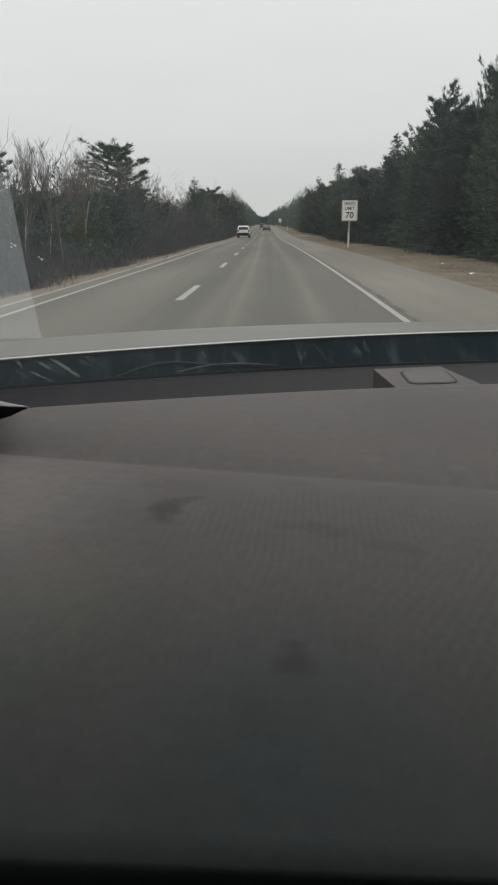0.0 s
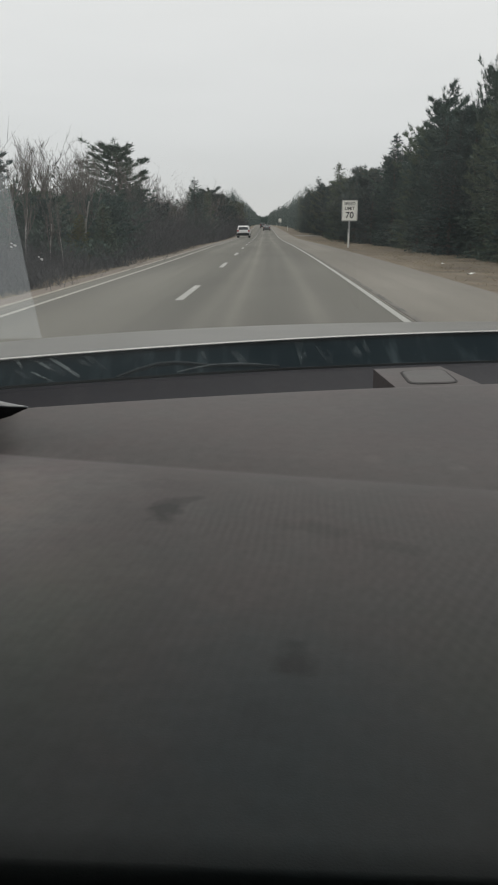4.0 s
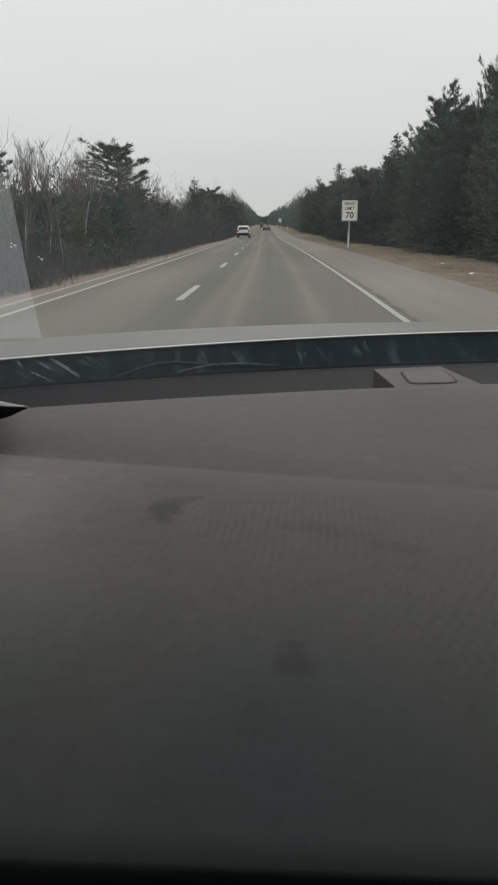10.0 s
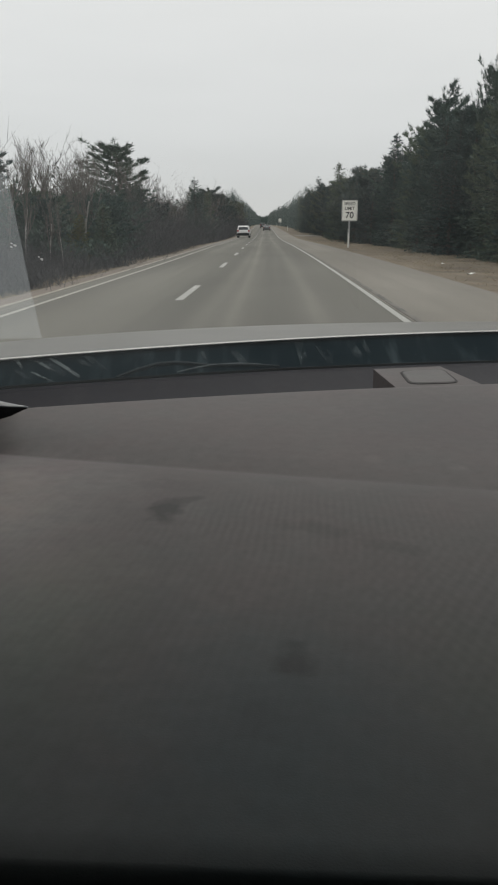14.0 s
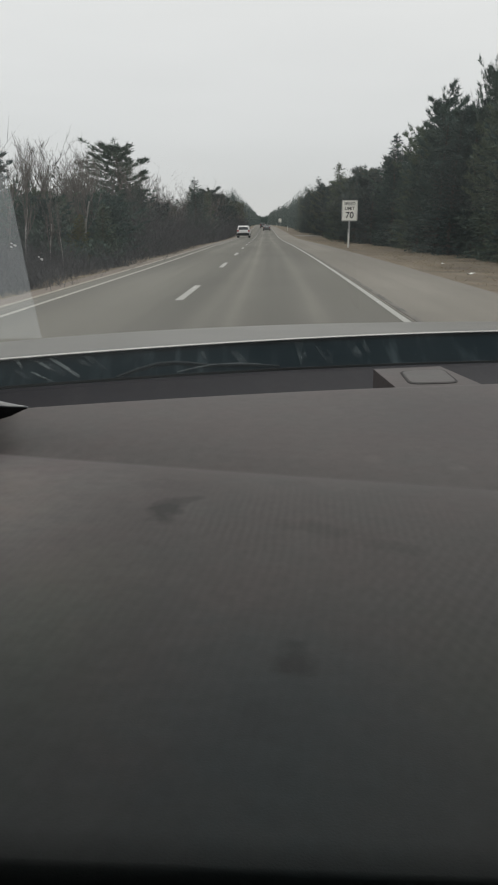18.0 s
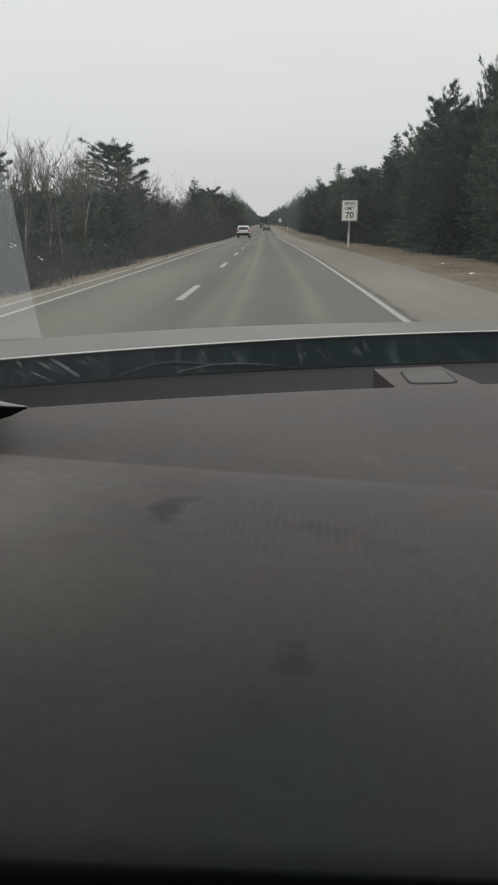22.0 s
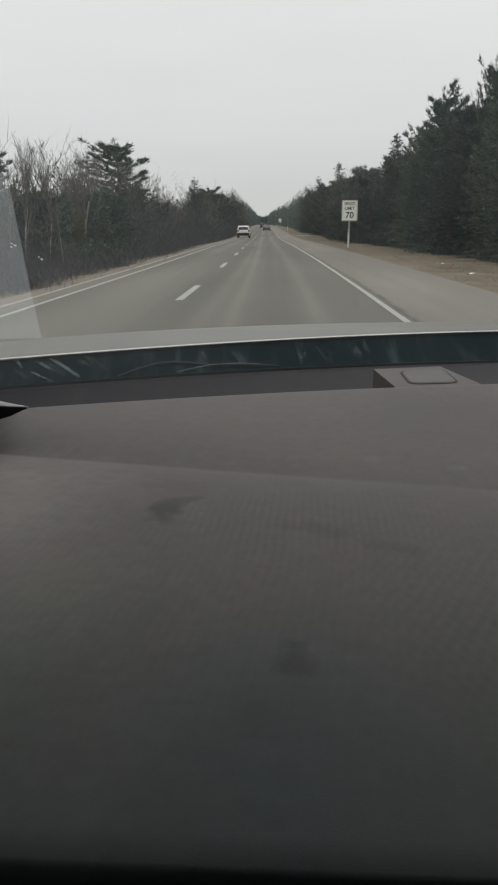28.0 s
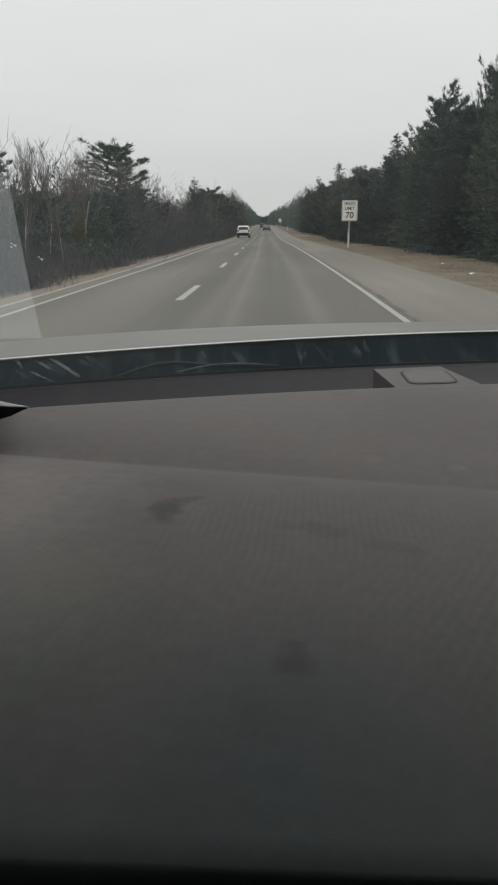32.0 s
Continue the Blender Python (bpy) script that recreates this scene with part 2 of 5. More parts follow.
LID = dash_material("speaker_lid_plastic", (0.082, 0.077, 0.075), 700)
BLACK = simple("black_trim_plastic", (0.008, 0.008, 0.009), 0.8, var=0.2, spec=0.1)
MATT_BLACK = simple("matt_black_foam", (0.004, 0.004, 0.004), 1.0, var=0.2, spec=0.0)
# Out of view; its blue-green tint is chosen to cool the dash light
HEADLINER = simple("pale_headliner_cloth", (0.31, 0.44, 0.47), 0.95, var=0.1, scale=40)


def reflex_material(name, c, amount):
    """Reflections painted as a broken layer, clear between its streaks."""
    m = Mat(name, 0.8, spec=0.0)
    m.color(m.ramp(m.noise(18, 4), [(0.3, [v * 0.7 for v in c]), (0.7, c)]))
    out = m.nt.nodes["Material Output"]
    clear = m.nt.nodes.new("ShaderNodeBsdfTransparent")
    mix = m.nt.nodes.new("ShaderNodeMixShader")
    m.link(m.ramp(m.noise(60, 5, (1, 0.25, 1), 0.6), [(0.48 - 0.2 * amount, (0, 0, 0)), (0.78 - 0.2 * amount, (amount,) * 3)]), mix.inputs[0])
    m.link(clear.outputs[0], mix.inputs[1])
    m.link(m.b.outputs[0], mix.inputs[2])
    m.link(mix.outputs[0], out.inputs[0])
    return m.m


REFLEX = reflex_material("dried_smear", (0.105, 0.122, 0.124), 1.15)
REFLEX_FAINT = reflex_material("thin_dried_smear", (0.065, 0.08, 0.085), 0.5)
WIPER = simple("satin_black_wiper", (0.004, 0.008, 0.010), 0.5, var=0.15, spec=0.12)
BLADE = simple("worn_blade_rubber", (0.05, 0.06, 0.063), 0.6, var=0.3, scale=30, spec=0.2)
CAR_SILVER = simple("dusty_silver_car_paint", (0.098, 0.093, 0.081), 0.42, 0.2, var=0.14, scale=5)
PALE_RIM = simple("pale_paint_edge", (0.58, 0.57, 0.55), 0.4, var=0.1, scale=5)
PAPER = simple("white_paper", (0.27, 0.27, 0.275), 0.8, var=0.04)
CAR_WHITE = simple("white_car_paint", (0.62, 0.61, 0.61), 0.3, var=0.06, scale=2)
CAR_GREY = simple("dark_grey_car_paint", (0.12, 0.125, 0.13), 0.3, 0.3, var=0.1, scale=2)
CAR_DARK = simple("black_car_paint", (0.03, 0.032, 0.035), 0.3, 0.3, var=0.1, scale=2)
CAR_GLASS = simple("tinted_car_glass", (0.02, 0.024, 0.027), 0.08, var=0.1)
TYRE = simple("tyre_rubber", (0.02, 0.02, 0.02), 0.85, var=0.2)
RIM = simple("alloy_rim", (0.4, 0.4, 0.41), 0.35, 0.8, var=0.1)
RED_LAMP = simple("red_lamp_plastic", (0.35, 0.02, 0.02), 0.25, var=0.1)
PLATE = simple("number_plate_white", (0.6, 0.6, 0.6), 0.5, var=0.05)


def cowl_material():
    m = Mat("streaked_black_cowl", 0.6, spec=0.0)
    mp = m.node("ShaderNodeMapping", Rotation=(0, 0, radians(38)), Scale=(34, 5, 1))
    m.link(m.co.outputs["Object"], mp.inputs[0])
    n = m.node("ShaderNodeTexNoise", Scale=1.0, Detail=5, Roughness=0.6)
    m.link(mp.outputs[0], n.inputs["Vector"])
    big = m.ramp(m.noise(5, 3), [(0.36, (0, 0, 0)), (0.62, (1, 1, 1))])
    # Pale streaks paint in reflections along the cowl
    streak = m.ramp(n.outputs[0], [(0.5, (0.0022, 0.0070, 0.0095)), (0.75, (0.035, 0.047, 0.052))])
    m.color(m.mix(big, (0.0020, 0.0066, 0.009), streak))
    return m.m


def windscreen_material():
    m = bpy.data.materials.new("windscreen_glass")
    m.use_nodes = True
    nt = m.node_tree
    nt.nodes.clear()
    out = nt.nodes.new("ShaderNodeOutputMaterial")
    tr = nt.nodes.new("ShaderNodeBsdfTransparent")
    tr.inputs[0].default_value = (0.964, 0.969, 0.957, 1)
    gl = nt.nodes.new("ShaderNodeBsdfGlossy")
    gl.inputs["Roughness"].default_value = 0.02
    fr = nt.nodes.new("ShaderNodeFresnel")
    fr.inputs[0].default_value = 1.5
    mx = nt.nodes.new("ShaderNodeMixShader")
    nt.links.new(fr.outputs[0], mx.inputs[0])
    nt.links.new(tr.outputs[0], mx.inputs[1])
    nt.links.new(gl.outputs[0], mx.inputs[2])
    # A thin film of dust on the glass scatters a little daylight
    dust = nt.nodes.new("ShaderNodeBsdfTranslucent")
    dust.inputs[0].default_value = (0.72, 0.79, 0.80, 1)
    co = nt.nodes.new("ShaderNodeTexCoord")
    ns = nt.nodes.new("ShaderNodeTexNoise")
    ns.inputs["Scale"].default_value, ns.inputs["Detail"].default_value = 5.0, 6.0
    nt.links.new(co.outputs["Object"], ns.inputs["Vector"])
    rg = nt.nodes.new("ShaderNodeMapRange")
    rg.inputs["To Min"].default_value, rg.inputs["To Max"].default_value = 0.006, 0.025
    nt.links.new(ns.outputs[0], rg.inputs["Value"])
    # Raised towards the driver's corner to imitate the glare near the pillar
    sp = nt.nodes.new("ShaderNodeSeparateXYZ")
    nt.links.new(co.outputs["Object"], sp.inputs[0])
    side = nt.nodes.new("ShaderNodeMapRange")
    for key, v in (("From Min", -0.32), ("From Max", -0.02), ("To Min", 0.011), ("To Max", 0.0)):
        side.inputs[key].default_value = v
    nt.links.new(sp.outputs["X"], side.inputs["Value"])
    both = nt.nodes.new("ShaderNodeMath")
    nt.links.new(rg.outputs[0], both.inputs[0])
    nt.links.new(side.outputs[0], both.inputs[1])
    mx2 = nt.nodes.new("ShaderNodeMixShader")
    nt.links.new(both.outputs[0], mx2.inputs[0])
    nt.links.new(mx.outputs[0], mx2.inputs[1])
    nt.links.new(dust.outputs[0], mx2.inputs[2])
    nt.links.new(mx2.outputs[0], out.inputs[0])
    return m


# Added sheet that stands in for the pale reflection at the windscreen's left
def veil_material():
    m = bpy.data.materials.new("clear_plastic_film")
    m.use_nodes = True
    nt = m.node_tree
    nt.nodes.clear()
    out = nt.nodes.new("ShaderNodeOutputMaterial")
    tr = nt.nodes.new("ShaderNodeBsdfTransparent")
    tl = nt.nodes.new("ShaderNodeBsdfTranslucent")
    tl.inputs[0].default_value = (0.74, 0.79, 0.81, 1)
    mx = nt.nodes.new("ShaderNodeMixShader")
    mx.inputs[0].default_value = 0.052
    nt.links.new(tr.outputs[0], mx.inputs[1])
    nt.links.new(tl.outputs[0], mx.inputs[2])
    nt.links.new(mx.outputs[0], out.inputs[0])
    return m


def chip_material():
    m = bpy.data.materials.new("white_glass_chip")
    m.use_nodes = True
    nt = m.node_tree
    nt.nodes.clear()
    out = nt.nodes.new("ShaderNodeOutputMaterial")
    tl = nt.nodes.new("ShaderNodeBsdfTranslucent")
    tl.inputs[0].default_value = (0.5, 0.5, 0.5, 1)
    nt.links.new(tl.outputs[0], out.inputs[0])
    return m


CHIP = chip_material()
VEIL = veil_material()
COWL = cowl_material()
GLASS = windscreen_material()


# ------------------------------------------------------------------ mesh helpers
def mesh_from(name, verts, faces, mat, smooth=False):
    me = bpy.data.meshes.new(name)
    me.from_pydata([tuple(v) for v in verts], [], [tuple(f) for f in faces])
    me.materials.append(mat)
    if smooth:
        me.polygons.foreach_set("use_smooth", [True] * len(me.polygons))
    me.update()
    return me


def part_mesh(name, me, parent=None, label=""):
    ob = new(name, me)
    if parent is not None:
        ob.parent = parent
    return tagged(ob, label)


def part(name, bm, mat, parent=None, label="", smooth=False):
    """Links a bmesh as one mesh object under a thing or a part."""
    bmesh.ops.recalc_face_normals(bm, faces=bm.faces)
    me = bpy.data.meshes.new(name)
    bm.to_mesh(me)
    bm.free()
    me.materials.append(mat)
    if smooth:
        me.polygons.foreach_set("use_smooth", [True] * len(me.polygons))
    return part_mesh(name, me, parent, label)


def thing(name, m, label, category, group="", kind=""):
    ob = new(name)
    ob.matrix_world = m
    return tagged(ob, label, category, group, kind)


def box(bm, x0, x1, y0, y1, z0, z1, bevel=0.0, seg=2):
    r = bmesh.ops.create_cube(bm, size=1.0)
    for v in r["verts"]:
        v.co = Vector(((x0 + x1) / 2 + v.co.x * (x1 - x0), (y0 + y1) / 2 + v.co.y * (y1 - y0), (z0 + z1) / 2 + v.co.z * (z1 - z0)))
    if bevel:
        es = list({e for v in r["verts"] for e in v.link_edges})
        bmesh.ops.bevel(bm, geom=es, offset=bevel, segments=seg, affect="EDGES")
    return bm


def sheet(xs, ys, f):
    """A grid over xs and ys; f gives the point for each pair."""
    verts = [f(x, y) for y in ys for x in xs]
    n = len(xs)
    faces = [(j * n + i, j * n + i + 1, (j + 1) * n + i + 1, (j + 1) * n + i) for j in range(len(ys) - 1) for i in range(n - 1)]
    return verts, faces


def thick_sheet(xs, ys, f, t):
    """The same grid with a second skin t below it, closed at the rim."""
    v, fa = sheet(xs, ys, f)
    n, k, m = len(v), len(xs), len(ys)
    low = [(p[0], p[1], p[2] - t) for p in v]
    faces = fa + [tuple(i + n for i in reversed(q)) for q in fa]
    rim = [i for i in range(k)] + [j * k + k - 1 for j in range(1, m)] + [(m - 1) * k + i for i in range(k - 2, -1, -1)] + [j * k for j in range(m - 2, 0, -1)]
    for a, b in zip(rim, rim[1:] + rim[:1]):
        faces.append((b, a, a + n, b + n))
    return v + low, faces


def lin(a, b, n):
    return [a + (b - a) * i / (n - 1) for i in range(n)]


def tube(path, radii, sides=6):
    """Vertices and faces of a tapered tube along a path."""
    verts, faces = [], []
    for i, p in enumerate(path):
        p = Vector(p)
        d = Vector(path[min(i + 1, len(path) - 1)]) - Vector(path[max(i - 1, 0)])
        if d.length < 1e-6:
            d = Vector((0, 0, 1))
        d.normalize()
        u = d.orthogonal().normalized()
        w = d.cross(u)
        for s in range(sides):
            a = 2 * math.pi * s / sides
            verts.append(p + (u * math.cos(a) + w * math.sin(a)) * radii[i])
    for i in range(len(path) - 1):
        for s in range(sides):
            t = (s + 1) % sides
            faces.append((i * sides + s, i * sides + t, (i + 1) * sides + t, (i + 1) * sides + s))
    return verts, faces


class Soup:
    """Collects pieces into one mesh."""

    def __init__(self):
        self.v, self.f = [], []

    def add(self, verts, faces):
        n = len(self.v)
        self.v.extend(tuple(p) for p in verts)
        self.f.extend(tuple(i + n for i in q) for q in faces)

    def mesh(self, name, mat, smooth=False):
        return mesh_from(name, self.v, self.f, mat, smooth)


# ------------------------------------------------------------------ the lie of the land
def knotted(y, knots):
    """A smooth line through (distance, value) knots, straight on beyond them."""
    if y <= knots[0][0]:
        return knots[0][1]
    n = len(knots)
    i = min(n - 2, max(j for j in range(n) if knots[j][0] <= y))

    def slope(j):
        a, b = knots[max(0, j - 1)], knots[min(n - 1, j + 1)]
        return (b[1] - a[1]) / (b[0] - a[0])

    (y0, v0), (y1, v1) = knots[i], knots[i + 1]
    if y > y1:
        return v1 + (y - y1) * (v1 - v0) / (y1 - y0) * 0.3
    d = y1 - y0
    t = (y - y0) / d
    return (2 * t ** 3 - 3 * t * t + 1) * v0 + (t ** 3 - 2 * t * t + t) * d * slope(i) + (3 * t * t - 2 * t ** 3) * v1 + (t ** 3 - t * t) * d * slope(i + 1)


def rise(y):
    """Height of the road: nearly level at first, then a long gentle climb."""
    return knotted(y, ((0, 0.0), (30, 0.14), (60, 0.26), (121, 0.42), (217, 1.62), (400, 4.0), (900, 9.0)))


def bend(y):
    """Sideways drift of the road's line: it swings slightly to the west."""
    return knotted(y, ((0, 0.05), (28, -0.02), (53, -0.28), (81, -0.65), (121, -1.08), (217, -2.0), (400, -4.6), (900, -13.0)))


def verge(u):
    """Height of the ground beside the road, by the sideways distance from the camera's line."""
    if -5.05 < u < 4.5:
        return -0.06
    d = (u - 4.5) if u > 0 else (-5.05 - u)
    return -0.03 - 0.24 * (1 - math.exp(-d / 2.6)) + 0.10 * noise.noise(Vector((u * 0.12, 3.1, 0))) * min(1, d / 6)


def land(u, y, dz=0.0):
    return (u + bend(y), y, rise(y) + verge(u) + dz)


def on_road(u, y, dz=0.0):
    return (u + bend(y), y, rise(y) + dz)


STATIONS = [-2500, -900, -600] + lin(-450, -70, 39) + lin(-60, 60, 25) + lin(66, 210, 25) + lin(225, 900, 46) + lin(960, 2600, 14)


def build_ground():
    us = [-2500, -1200, -600, -300, -150, -80, -50, -35] + lin(-28, -6, 23) + [-5.5, -5.05, -4.95, -2, 2, 4.4, 4.5] + lin(5.0, 28, 24) + [35, 50, 80, 150, 300, 600, 1200, 2500]

    def f(u, y):
        p = land(u, y)
        return (p[0], p[1], p[2] + (0.05 * noise.noise(Vector((u * 0.5, y * 0.35, 0))) if abs(u) > 5.4 else 0))

    v, fa = sheet(us, STATIONS, f)
    g = part_mesh("ground", mesh_from("ground", v, fa, GRASS_GROUND, True))
    tagged(g, "dry tan winter grass verge running under bare woods", "ground", kind="structure")


def strip(name, u0, u1, z, mat, label, n=5, thick=0.08):
    v, fa = thick_sheet(lin(u0, u1, n), STATIONS, lambda u, y: on_road(u, y, z), thick)
    me = mesh_from(name, v, fa, mat)
    # How far each point lies across the road, for the wheel tracks
    me.attributes.new("across", "FLOAT", "POINT").data.foreach_set("value", [(p.co.x - bend(p.co.y) + 5) / 8 for p in me.vertices])
    return tagged(part_mesh(name, me), label, "road", kind="structure")


build_ground()
ROAD = strip("road", -4.47, 1.93, 0.0, ASPHALT, "two worn grey asphalt lanes with faint wheel tracks")
SHOULDER_R = strip("pavement", 1.93, 4.45, -0.004, SHOULDER, "pale paved hard shoulder beside the lanes")
SHOULDER_L = strip("pavement", -5.0, -4.47, -0.004, SHOULDER_BROWN, "narrow pale paved median shoulder")


strip("road", -47.0, -38.5, -0.10, ASPHALT, "far carriageway beyond the median", 4)


def line_along(name, u0, u1, y0, y1, mat, parent, label, step=4.0, dz=0.004):
    n = max(2, int((y1 - y0) / step) + 1)
    v, fa = thick_sheet([u0, u1], lin(y0, y1, n), lambda u, y: on_road(u + 0.012 * noise.noise(Vector((u, y * 0.7, 5))), y, dz), 0.003)
    return part_mesh(name, mesh_from(name, v, fa, mat), parent, label)


v, fa = thick_sheet(lin(5.2, 9.8, 8), lin(146, 158, 6), lambda u, y: land(u, y, 0.02 + 0.03 * noise.noise(Vector((u, y * 0.3, 4)))), 0.05)
tagged(part_mesh("gravel_apron", mesh_from("gravel_apron", v, fa, SHOULDER)), "pale gravel apron beside the shoulder", "pavement", kind="structure")
line_along("edge_line", 1.78, 1.885, -400, 900, WHITE_LINE, ROAD, "solid white edge line, worn")
line_along("median_line", -4.08, -3.99, -400, 900, YELLOW_LINE, ROAD, "faded yellow edge line beside the median")
line_along("kerb_joint", -4.56, -4.47, -400, 900, JOINT, SHOULDER_L, "pale cement joint along the median shoulder")
line_along("seam", 1.965, 2.06, -20, 500, TAR, SHOULDER_R, "tarred seam along the shoulder")
for k in range(-34, 56):
    y0 = 14.4 + 12.2 * k
    line_along("lane_dash", -1.80, -1.66, y0, y0 + 3.8, WHITE_LINE, ROAD, "white lane dash", 1.0)
rng = random.Random(5)
for k in range(2, 26):
    # Sawn joints and tar-filled cracks across the shoulder
    y0 = 14.5 + k * 7.3 + rng.uniform(-2, 2)
    v, fa = [], []
    u0, u1 = 2.15 + rng.uniform(0, 0.3), 4.35 - rng.uniform(0, 0.9)
    path = [on_road(u0 + (u1 - u0) * i / 8, y0 + 0.12 * noise.noise(Vector((i * 0.6, k, 2))), 0.002) for i in range(9)]
    wdt = rng.uniform(0.005, 0.013)
    for p in path:
        v += [(p[0], p[1] - wdt, p[2]), (p[0], p[1] + wdt, p[2])]
    fa = [(2 * i, 2 * i + 2, 2 * i + 3, 2 * i + 1) for i in range(8)]
    part_mesh("crack", mesh_from("crack", v, fa, SEAM), SHOULDER_R, "tar-filled crack")


# ------------------------------------------------------------------ trees
def needle_tuft(s, rng, c, d, n, size, width):
    """A spray of needle blades that fan out from c along d."""
    d = Vector(d)
    for _ in range(n):
        w = Vector((rng.gauss(0, 0.55), rng.gauss(0, 0.55), rng.gauss(0.1, 0.4)))
        way = (d + w).normalized()
        side = way.orthogonal()
        side.rotate(Matrix.Rotation(rng.uniform(0, 6.28), 3, way))
        side.normalize()
        a = c + Vector((rng.gauss(0, 0.05), rng.gauss(0, 0.05), rng.gauss(0, 0.04)))
        L, wd = size * rng.uniform(0.6, 1.25), width * rng.uniform(0.6, 1.3)
        s.add([a - side * wd, a + side * wd, a + way * L], [(0, 1, 2)])


def conifer(seed, height, kind, detail):
    """Trunk and crown meshes. kind: spruce (a tight cone) or pine (open, tufted, upswept limbs)."""
    rng = random.Random(seed)
    trunk, crown = Soup(), Soup()
    lean = Vector((rng.gauss(0, 0.025), rng.gauss(0, 0.025), 0))
    n = 8
    path = [Vector((lean.x * height * (i / n) ** 2, lean.y * height * (i / n) ** 2, height * i / n)) for i in range(n + 1)]
    r0 = height * 0.013 + 0.03
    trunk.add(*tube(path, [r0 * (1 - 0.93 * i / n) for i in range(n + 1)], 7))
    spruce = kind == "spruce"
    fine = detail ** 0.5
    h = height * (0.04 if spruce else rng.uniform(0.06, 0.12))
    lop = rng.uniform(0, 6.28)
    while h < height * (0.985 if spruce else 0.93):
        k = h / height
        if spruce:
            reach = height * 0.20 * (1 - k) ** 0.72 * rng.uniform(0.75, 1.15) + 0.10
            count = rng.choice((5, 6, 7))
        else:
            reach = height * 0.25 * min(1.0, (1.03 - k) * 2.3) ** 0.8 * (0.76 + 0.24 * k) * rng.uniform(0.55, 1.2) + 0.15
            count = rng.choice((4, 5, 6))
        a0 = rng.uniform(0, 6.28)
        for i in range(count):
            a = a0 + 6.28 * i / count + rng.gauss(0, 0.3)
            L = reach * (rng.uniform(0.65, 1.2) if spruce else rng.uniform(0.45, 1.35)) * (1 + 0.2 * math.cos(a - lop))
            up = (-0.30 + 0.7 * k) if spruce else (0.06 + 0.42 * k) * rng.uniform(0.6, 1.4)
            curl = 0.2 if spruce else 0.32
            root = Vector((path[-1].x * k * k, path[-1].y * k * k, h))
            out = Vector((math.cos(a), math.sin(a), 0))
            pts = [root + out * L * t + Vector((0, 0, L * (up * t + curl * t * t))) for t in (0, 0.35, 0.7, 1.0)]
            if spruce:
                trunk.add(*tube([pts[0], pts[2]], [r0 * 0.28 * (1 - k) + 0.012, 0.005], 3))
            else:
                trunk.add(*tube(pts, [r0 * 0.28 * (1 - k) + 0.012, r0 * 0.2 * (1 - k) + 0.010, 0.008, 0.004], 3))
            if spruce:
                m = max(2, int(L / (0.15 / fine)))
                for j in range(m):
                    t = min(1.03, max(0.10, (j + 0.7 + rng.uniform(-0.3, 0.3)) / m))
                    c = root + out * L * t + Vector((0, 0, L * (up * t + curl * t * t)))
                    sp = 0.30 * L * (1.05 - 0.7 * t)
                    c = c + Vector((-out.y, out.x, 0)) * rng.uniform(-sp, sp) + Vector((0, 0, rng.uniform(-0.12, 0.04)))
                    needle_tuft(crown, rng, c, out * 0.9 + Vector((0, 0, up * 0.5 - 0.1)), 7, 0.25 / fine ** 0.7, 0.028 / fine ** 0.5)
                continue
            # Pine: tufts in unbroken rows along the limb's outer part and its side twigs
            gap = 0.23 / fine
            lines = [(0.18, 1.0, Vector((0, 0, 0)), 0.0)]
            for q in range(rng.choice((4, 5, 6, 7))):
                t0 = rng.uniform(0.2, 1.0)
                turn = rng.choice((-1, 1)) * rng.uniform(0.5, 1.0)
                lines.append((t0, None, Vector((out.x * math.cos(turn) - out.y * math.sin(turn), out.x * math.sin(turn) + out.y * math.cos(turn), rng.uniform(0.15, 0.55))), 0.28 * L * (1.15 - t0) + 0.22))
            needle_tuft(crown, rng, pts[3], out * 0.5 + Vector((0, 0, 0.5)), 9, 0.34 / fine ** 0.8, 0.030 / fine ** 0.8)
            for t0, t1, d, length in lines:
                m = max(2, int(((t1 - t0) * L if t1 else length) / gap))
                for j in range(m + 1):
                    if t1:
                        t = t0 + (t1 - t0) * j / m
                        c = root + out * L * t + Vector((0, 0, L * (up * t + curl * t * t)))
                        way = out
                    else:
                        c = root + out * L * t0 + Vector((0, 0, L * (up * t0 + curl * t0 * t0))) + d * (length * j / m)
                        way = d
                    needle_tuft(crown, rng, c, way * 0.6 + Vector((0, 0, 0.35)), 7, 0.29 / fine ** 0.8, 0.030 / fine ** 0.8)
        h += (0.26 if spruce else 0.40) / fine * rng.uniform(0.75, 1.25)
    for j in range(1 if spruce else 5):
        c = path[-1].lerp(path[-2], 0.12 * j)
        needle_tuft(crown, rng, c + Vector((rng.gauss(0, 0.06), rng.gauss(0, 0.06), 0)) * j, (0, 0, 0.9), 9, 0.35, 0.025)
    return trunk, crown


